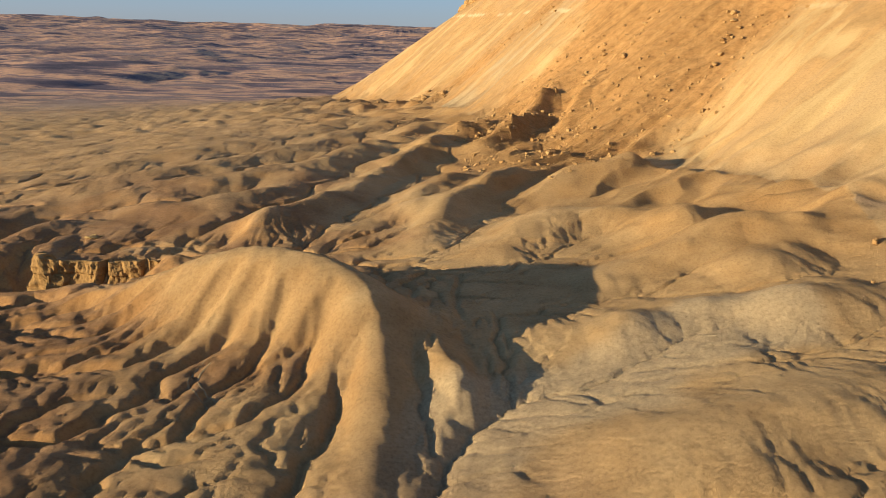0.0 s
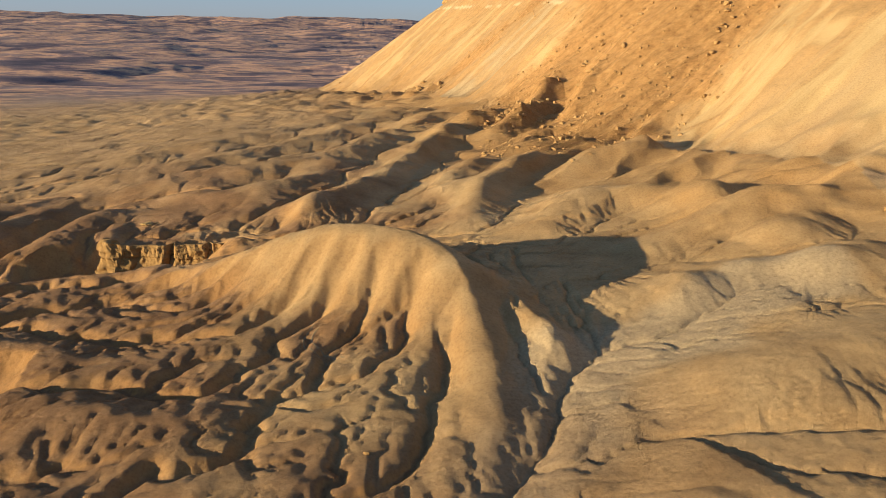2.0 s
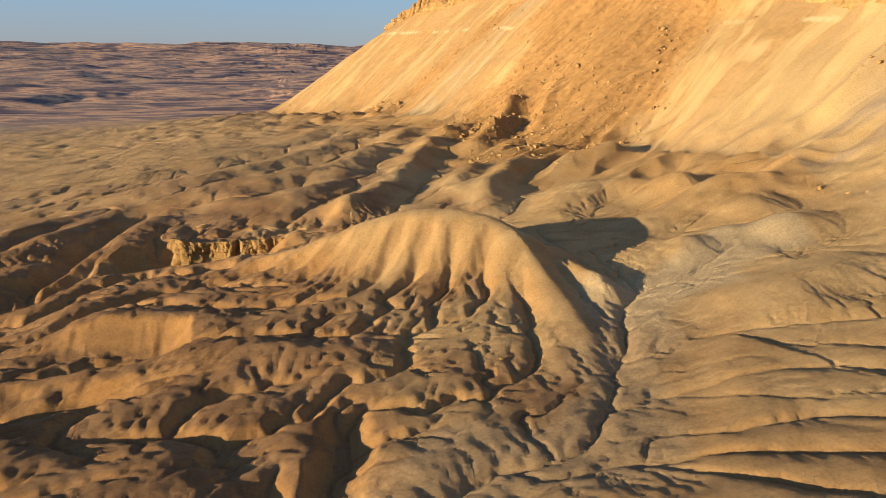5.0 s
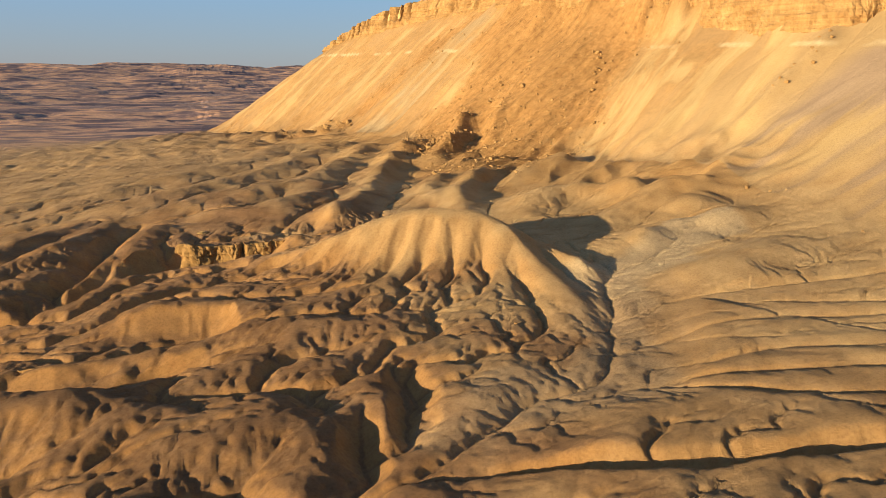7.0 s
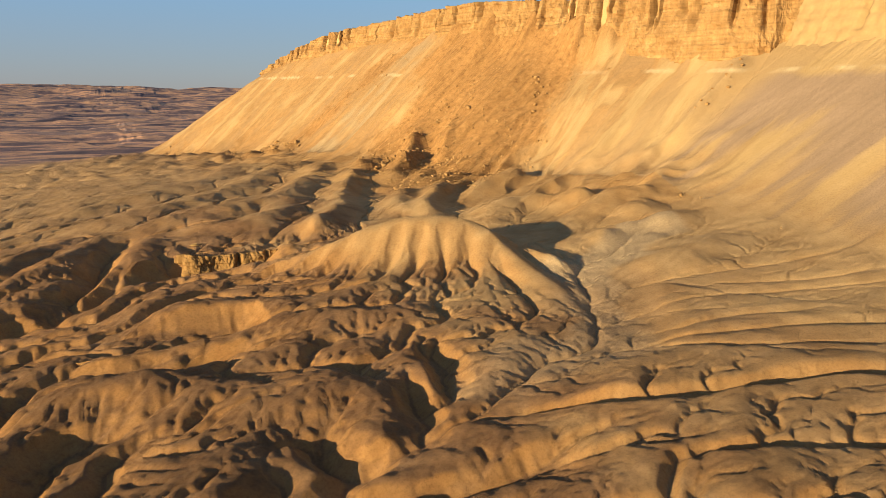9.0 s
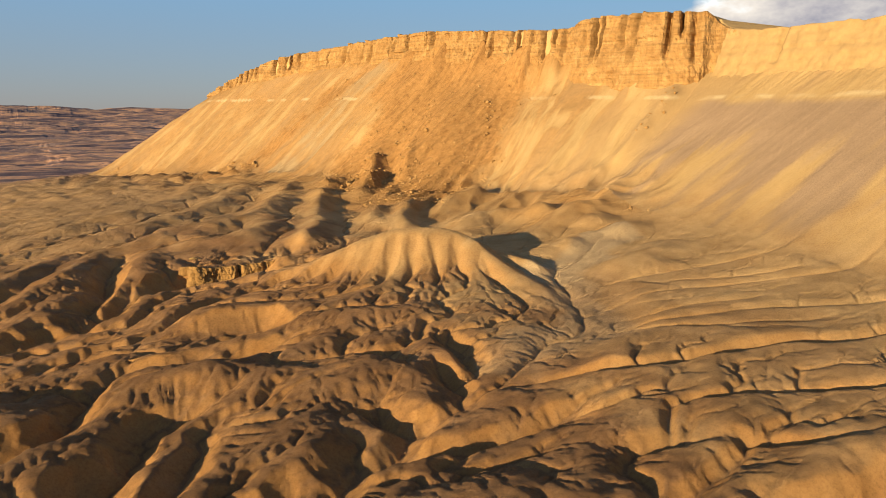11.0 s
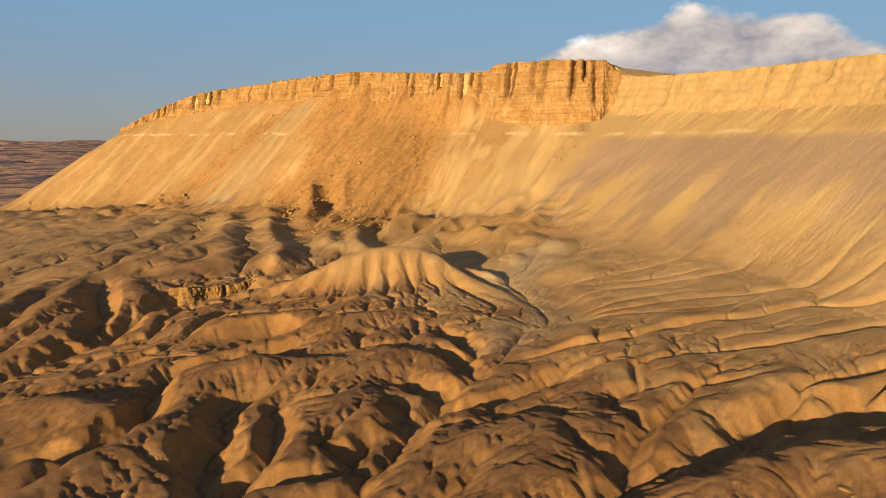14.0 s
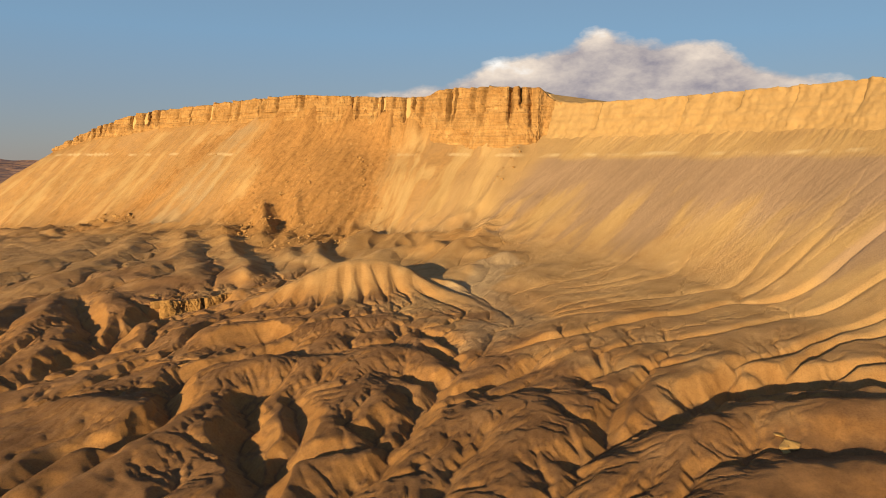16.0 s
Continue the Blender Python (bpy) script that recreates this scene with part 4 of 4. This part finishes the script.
# ---- boulders ----
def boulder_mesh(seed):
    bm = bmesh.new()
    bmesh.ops.create_icosphere(bm, subdivisions=2, radius=1.0)
    rng = random.Random(seed)
    planes = [(Vector((rng.gauss(0, 1), rng.gauss(0, 1), rng.gauss(0, 1))).normalized(), rng.uniform(0.55, 0.85)) for _ in range(9)]
    for vert in bm.verts:
        for nrm, cap in planes:
            over = vert.co.dot(nrm) - cap
            if over > 0:
                vert.co -= nrm * over
        vert.co.z *= 0.8
    me = bpy.data.meshes.new("boulder")
    bm.to_mesh(me)
    bm.free()
    me.materials.append(ROCK)
    return me


ROCKS = [boulder_mesh(k) for k in range(7)]


def height_at(x, y):
    i, j = np.searchsorted(XS, x) - 1, np.searchsorted(YS, y) - 1
    fx, fy = (x - XS[i]) / (XS[i + 1] - XS[i]), (y - YS[j]) / (YS[j + 1] - YS[j])
    return ((MZ[i, j] * (1 - fx) + MZ[i + 1, j] * fx) * (1 - fy) + (MZ[i, j + 1] * (1 - fx) + MZ[i + 1, j + 1] * fx) * fy)


def put_boulder(x, y, size, rng, parent=None, name="boulder", flat=1.0):
    ob = new(name, rng.choice(ROCKS))
    m = pose(x, y, float(height_at(x, y)) + 0.25 * size * flat * flat, rng.uniform(-20, 20), rng.uniform(-20, 20), rng.uniform(0, 360)) @ Matrix.Diagonal(
        (size * rng.uniform(0.7, 1.3), size * rng.uniform(0.7, 1.2), size * flat * rng.uniform(0.6, 1.0), 1))
    ob.matrix_world = m
    if parent:
        under(ob, parent)
    return ob


rng = random.Random(3)
# crags that stick out of the slope, in rows
for (ax, ay), (bx, by), count, size in (((17, 232), (42, 256), 26, 1.5), ((-10, 372), (14, 335), 24, 1.7), ((40, 222), (60, 262), 16, 1.2), ((60, 238), (74, 262), 10, 1.4),
                                        ((80, 214), (92, 232), 10, 1.3), ((100, 142), (130, 152), 14, 0.9), ((28, 160), (44, 182), 12, 0.9)):
    for k in range(count):
        t = (k + rng.random()) / count
        put_boulder(ax + (bx - ax) * t + rng.gauss(0, 1.6), ay + (by - ay) * t + rng.gauss(0, 1.6), size * rng.uniform(0.35, 1.0), rng, mesa)
for x, y, size in ((66, 104, 0.8), (68, 98, 0.5), (70, 95, 0.4), (58, 90, 0.35), (60, 62, 0.35), (-16.5, 51.5, 0.3)):
    tagged(put_boulder(x, y, size, rng, None, "loose_boulder"), "small pale loose boulder lying on the clay", "boulder", "loose boulders")

# ledges of yellow siltstone that stick out of the clay
for x, y, size, count in ((-48.6, -56.2, 1.8, 4), (-64.5, 142, 1.4, 3)):
    crop = tagged(new("rock_outcrop"), "pale yellow siltstone outcrop weathering out of brown clay", "outcrop", "siltstone outcrops")
    crop.location = (x, y, float(height_at(x, y)))
    for k in range(count + 1):
        slab = put_boulder(x + rng.gauss(0, 0.7 * size), y + rng.gauss(0, 0.45 * size), 0.85 * size * rng.uniform(0.5, 1.1), rng, crop, "slab", 0.42)
        slab.data = slab.data.copy()
        slab.data.materials[0] = YELLOW


def rut(line, offset, width=0.26):
    """A wheel track pressed into the ground along a line."""
    L, _ = resampled(curved(line, 6), 0.25)
    tx, ty = np.gradient(L[:, 0]), np.gradient(L[:, 1])
    n = np.hypot(tx, ty)
    rows = []
    for side, lift in ((-0.5, -0.02), (-0.25, 0.03), (0.25, 0.03), (0.5, -0.02)):
        o = offset + side * width
        x, y = L[:, 0] + ty / n * o, L[:, 1] - tx / n * o
        rows.append(np.stack([x, y, np.array([float(height_at(a, b)) for a, b in zip(x, y)]) + lift], -1))
    return grid_mesh("wheel_rut", np.array(rows), RUT)


BEND = [(-23.6, 79, 0), (-24.6, 76.5, 0), (-24.2, 74.5, 0), (-22.5, 72.5, 0), (-20, 70.5, 0)]
track = tagged(new("vehicle_track"), "faint curving double wheel track pressed into the mound's foot", "track")
track.location = (-24, 78, float(height_at(-24, 78)))
for side in (-0.5, 0.5):
    under(rut(BEND, side), track)
# the countless small stones of the rubble, as one
pts = []
cells_i = np.argwhere((rubble > 0.3) & (MX < 175) & (MY < 520))
pick = np.random.default_rng(4).choice(len(cells_i), 2600, replace=False)
stone_v, stone_f = [], []
cube = np.array([(-1, -1, -1), (1, -1, -1), (1, 1, -1), (-1, 1, -1), (-0.7, -0.7, 0.8), (0.8, -0.6, 0.7), (0.6, 0.8, 0.9), (-0.8, 0.6, 0.6)])
cube_f = [(0, 3, 2, 1), (4, 5, 6, 7), (0, 1, 5, 4), (1, 2, 6, 5), (2, 3, 7, 6), (3, 0, 4, 7)]
for i, j in cells_i[pick]:
    size = 0.12 + 0.5 * rng.random() ** 5
    a = rng.uniform(0, 6.28)
    jit = np.array([[rng.uniform(0.6, 1.2) for _ in range(3)] for _ in range(8)])
    p = cube * jit * (size * rng.uniform(0.8, 1.5), size, size * 0.8)
    p = np.stack([p[:, 0] * math.cos(a) - p[:, 1] * math.sin(a), p[:, 0] * math.sin(a) + p[:, 1] * math.cos(a), p[:, 2]], -1)
    stone_f += [tuple(len(stone_v) + k for k in f) for f in cube_f]
    stone_v += (p + (MX[i, j], MY[i, j], MZ[i, j] + 0.2 * size)).tolist()
me = bpy.data.meshes.new("scree")
me.from_pydata(stone_v, [], stone_f)
me.materials.append(ROCK)
under(tagged(new("scree", me), kind="stuff"), mesa)


# ---- the cloud over the plateau ----
def cloud_material():
    m = bpy.data.materials.new("evening_cloud")
    m.use_nodes = True
    t = m.node_tree
    t.nodes.remove(t.nodes["Principled BSDF"])
    out = t.nodes["Material Output"]

    def node(kind, **values):
        n = t.nodes.new(kind)
        for k, v in values.items():
            n.inputs[k].default_value = v
        return n

    def attr(key):
        n = t.nodes.new("ShaderNodeAttribute")
        n.attribute_name = key
        return n.outputs["Fac"]

    def calc(how, a, b=0.0):
        n = t.nodes.new("ShaderNodeMath")
        n.operation = how
        for v, s in ((a, n.inputs[0]), (b, n.inputs[1])):
            if hasattr(v, "links"):
                t.links.new(v, s)
            else:
                s.default_value = v
        return n.outputs[0]
    geo = t.nodes.new("ShaderNodeNewGeometry")

    def puff(scale, detail):
        mp = t.nodes.new("ShaderNodeMapping")
        mp.inputs["Scale"].default_value = scale
        t.links.new(geo.outputs["Position"], mp.inputs["Vector"])
        n = node("ShaderNodeTexNoise", Scale=1.0, Detail=detail, Roughness=0.6)
        t.links.new(mp.outputs[0], n.inputs["Vector"])
        return n.outputs["Fac"]
    big, small = puff((0.0026, 0.0026, 0.005), 5), puff((0.009, 0.009, 0.014), 4)
    inside_by = calc("ADD", attr("body"), calc("MULTIPLY", calc("SUBTRACT", big, 0.5), 0.9))
    alpha = calc("MULTIPLY", calc("MULTIPLY", inside_by, 4.5), attr("fade"))
    alpha.node.use_clamp = True
    # sunlit top and shaded mauve base are put into the sheet's glow colour
    light = calc("ADD", calc("MULTIPLY", attr("lift"), 0.55), calc("ADD", calc("MULTIPLY", calc("SUBTRACT", big, 0.5), 1.7), calc("MULTIPLY", calc("SUBTRACT", small, 0.5), 0.3)))
    ramp = t.nodes.new("ShaderNodeValToRGB")
    for k, (at, c) in zip([ramp.color_ramp.elements[0], ramp.color_ramp.elements[1], ramp.color_ramp.elements.new(0.5)],
                          ((0.05, (0.30, 0.29, 0.36)), (0.35, (0.46, 0.41, 0.43)), (0.75, (0.86, 0.76, 0.68)))):
        k.position, k.color = at, (*c, 1)
    t.links.new(light, ramp.inputs[0])
    glow = node("ShaderNodeEmission", Strength=0.62)
    t.links.new(ramp.outputs[0], glow.inputs["Color"])
    clear = t.nodes.new("ShaderNodeBsdfTransparent")
    mix = t.nodes.new("ShaderNodeMixShader")
    t.links.new(alpha, mix.inputs[0])
    t.links.new(clear.outputs[0], mix.inputs[1])
    t.links.new(glow.outputs[0], mix.inputs[2])
    t.links.new(mix.outputs[0], out.inputs["Surface"])
    return m


def cloud(mid_azimuth, low, high, half, distance=4400):
    """A far cloud bank: a curved sheet of sky, wide and low, with a long thin tail at one end."""
    na, ne = 90, 24
    a, e = np.meshgrid(np.linspace(-1, 1, na), np.linspace(0, 1, ne), indexing="ij")
    az = np.radians(mid_azimuth + a * half)
    el = np.radians(low + e * (high - low))
    P = np.stack([-100 + distance * np.sin(az), -50 + distance * np.cos(az), 44 + distance * np.tan(el)], -1)
    ob = grid_mesh("cloud", P, cloud_material())
    top = np.interp(a, [-1, -0.55, -0.15, 0.02, 0.2, 0.42, 0.56, 0.75, 1], [0.22, 0.36, 0.6, 0.72, 0.66, 0.62, 0.45, 0.36, 0.25])
    thick = np.interp(a, [-1, -0.5, 0, 0.5, 1], [0.14, 0.34, 0.62, 0.5, 0.15])
    body = np.minimum((top - e) / 0.3, (e - (top - thick)) / 0.2)
    for key, field in (("body", np.clip(body, -1.5, 1)), ("lift", np.clip(1 - (top - e) / 0.5, 0, 1)), ("fade", smooth(1, 0.8, np.abs(a)) * smooth(1, 0.9, e))):
        at = ob.data.attributes.new(key, "FLOAT", "POINT")
        at.data.foreach_set("value", field.ravel().astype(np.float32))
    ob.visible_shadow = False
    return tagged(ob, "long white evening cloud with mauve base above the plateau", "cloud", kind="structure")


cloud(55.0, 3.0, 13.4, 21)
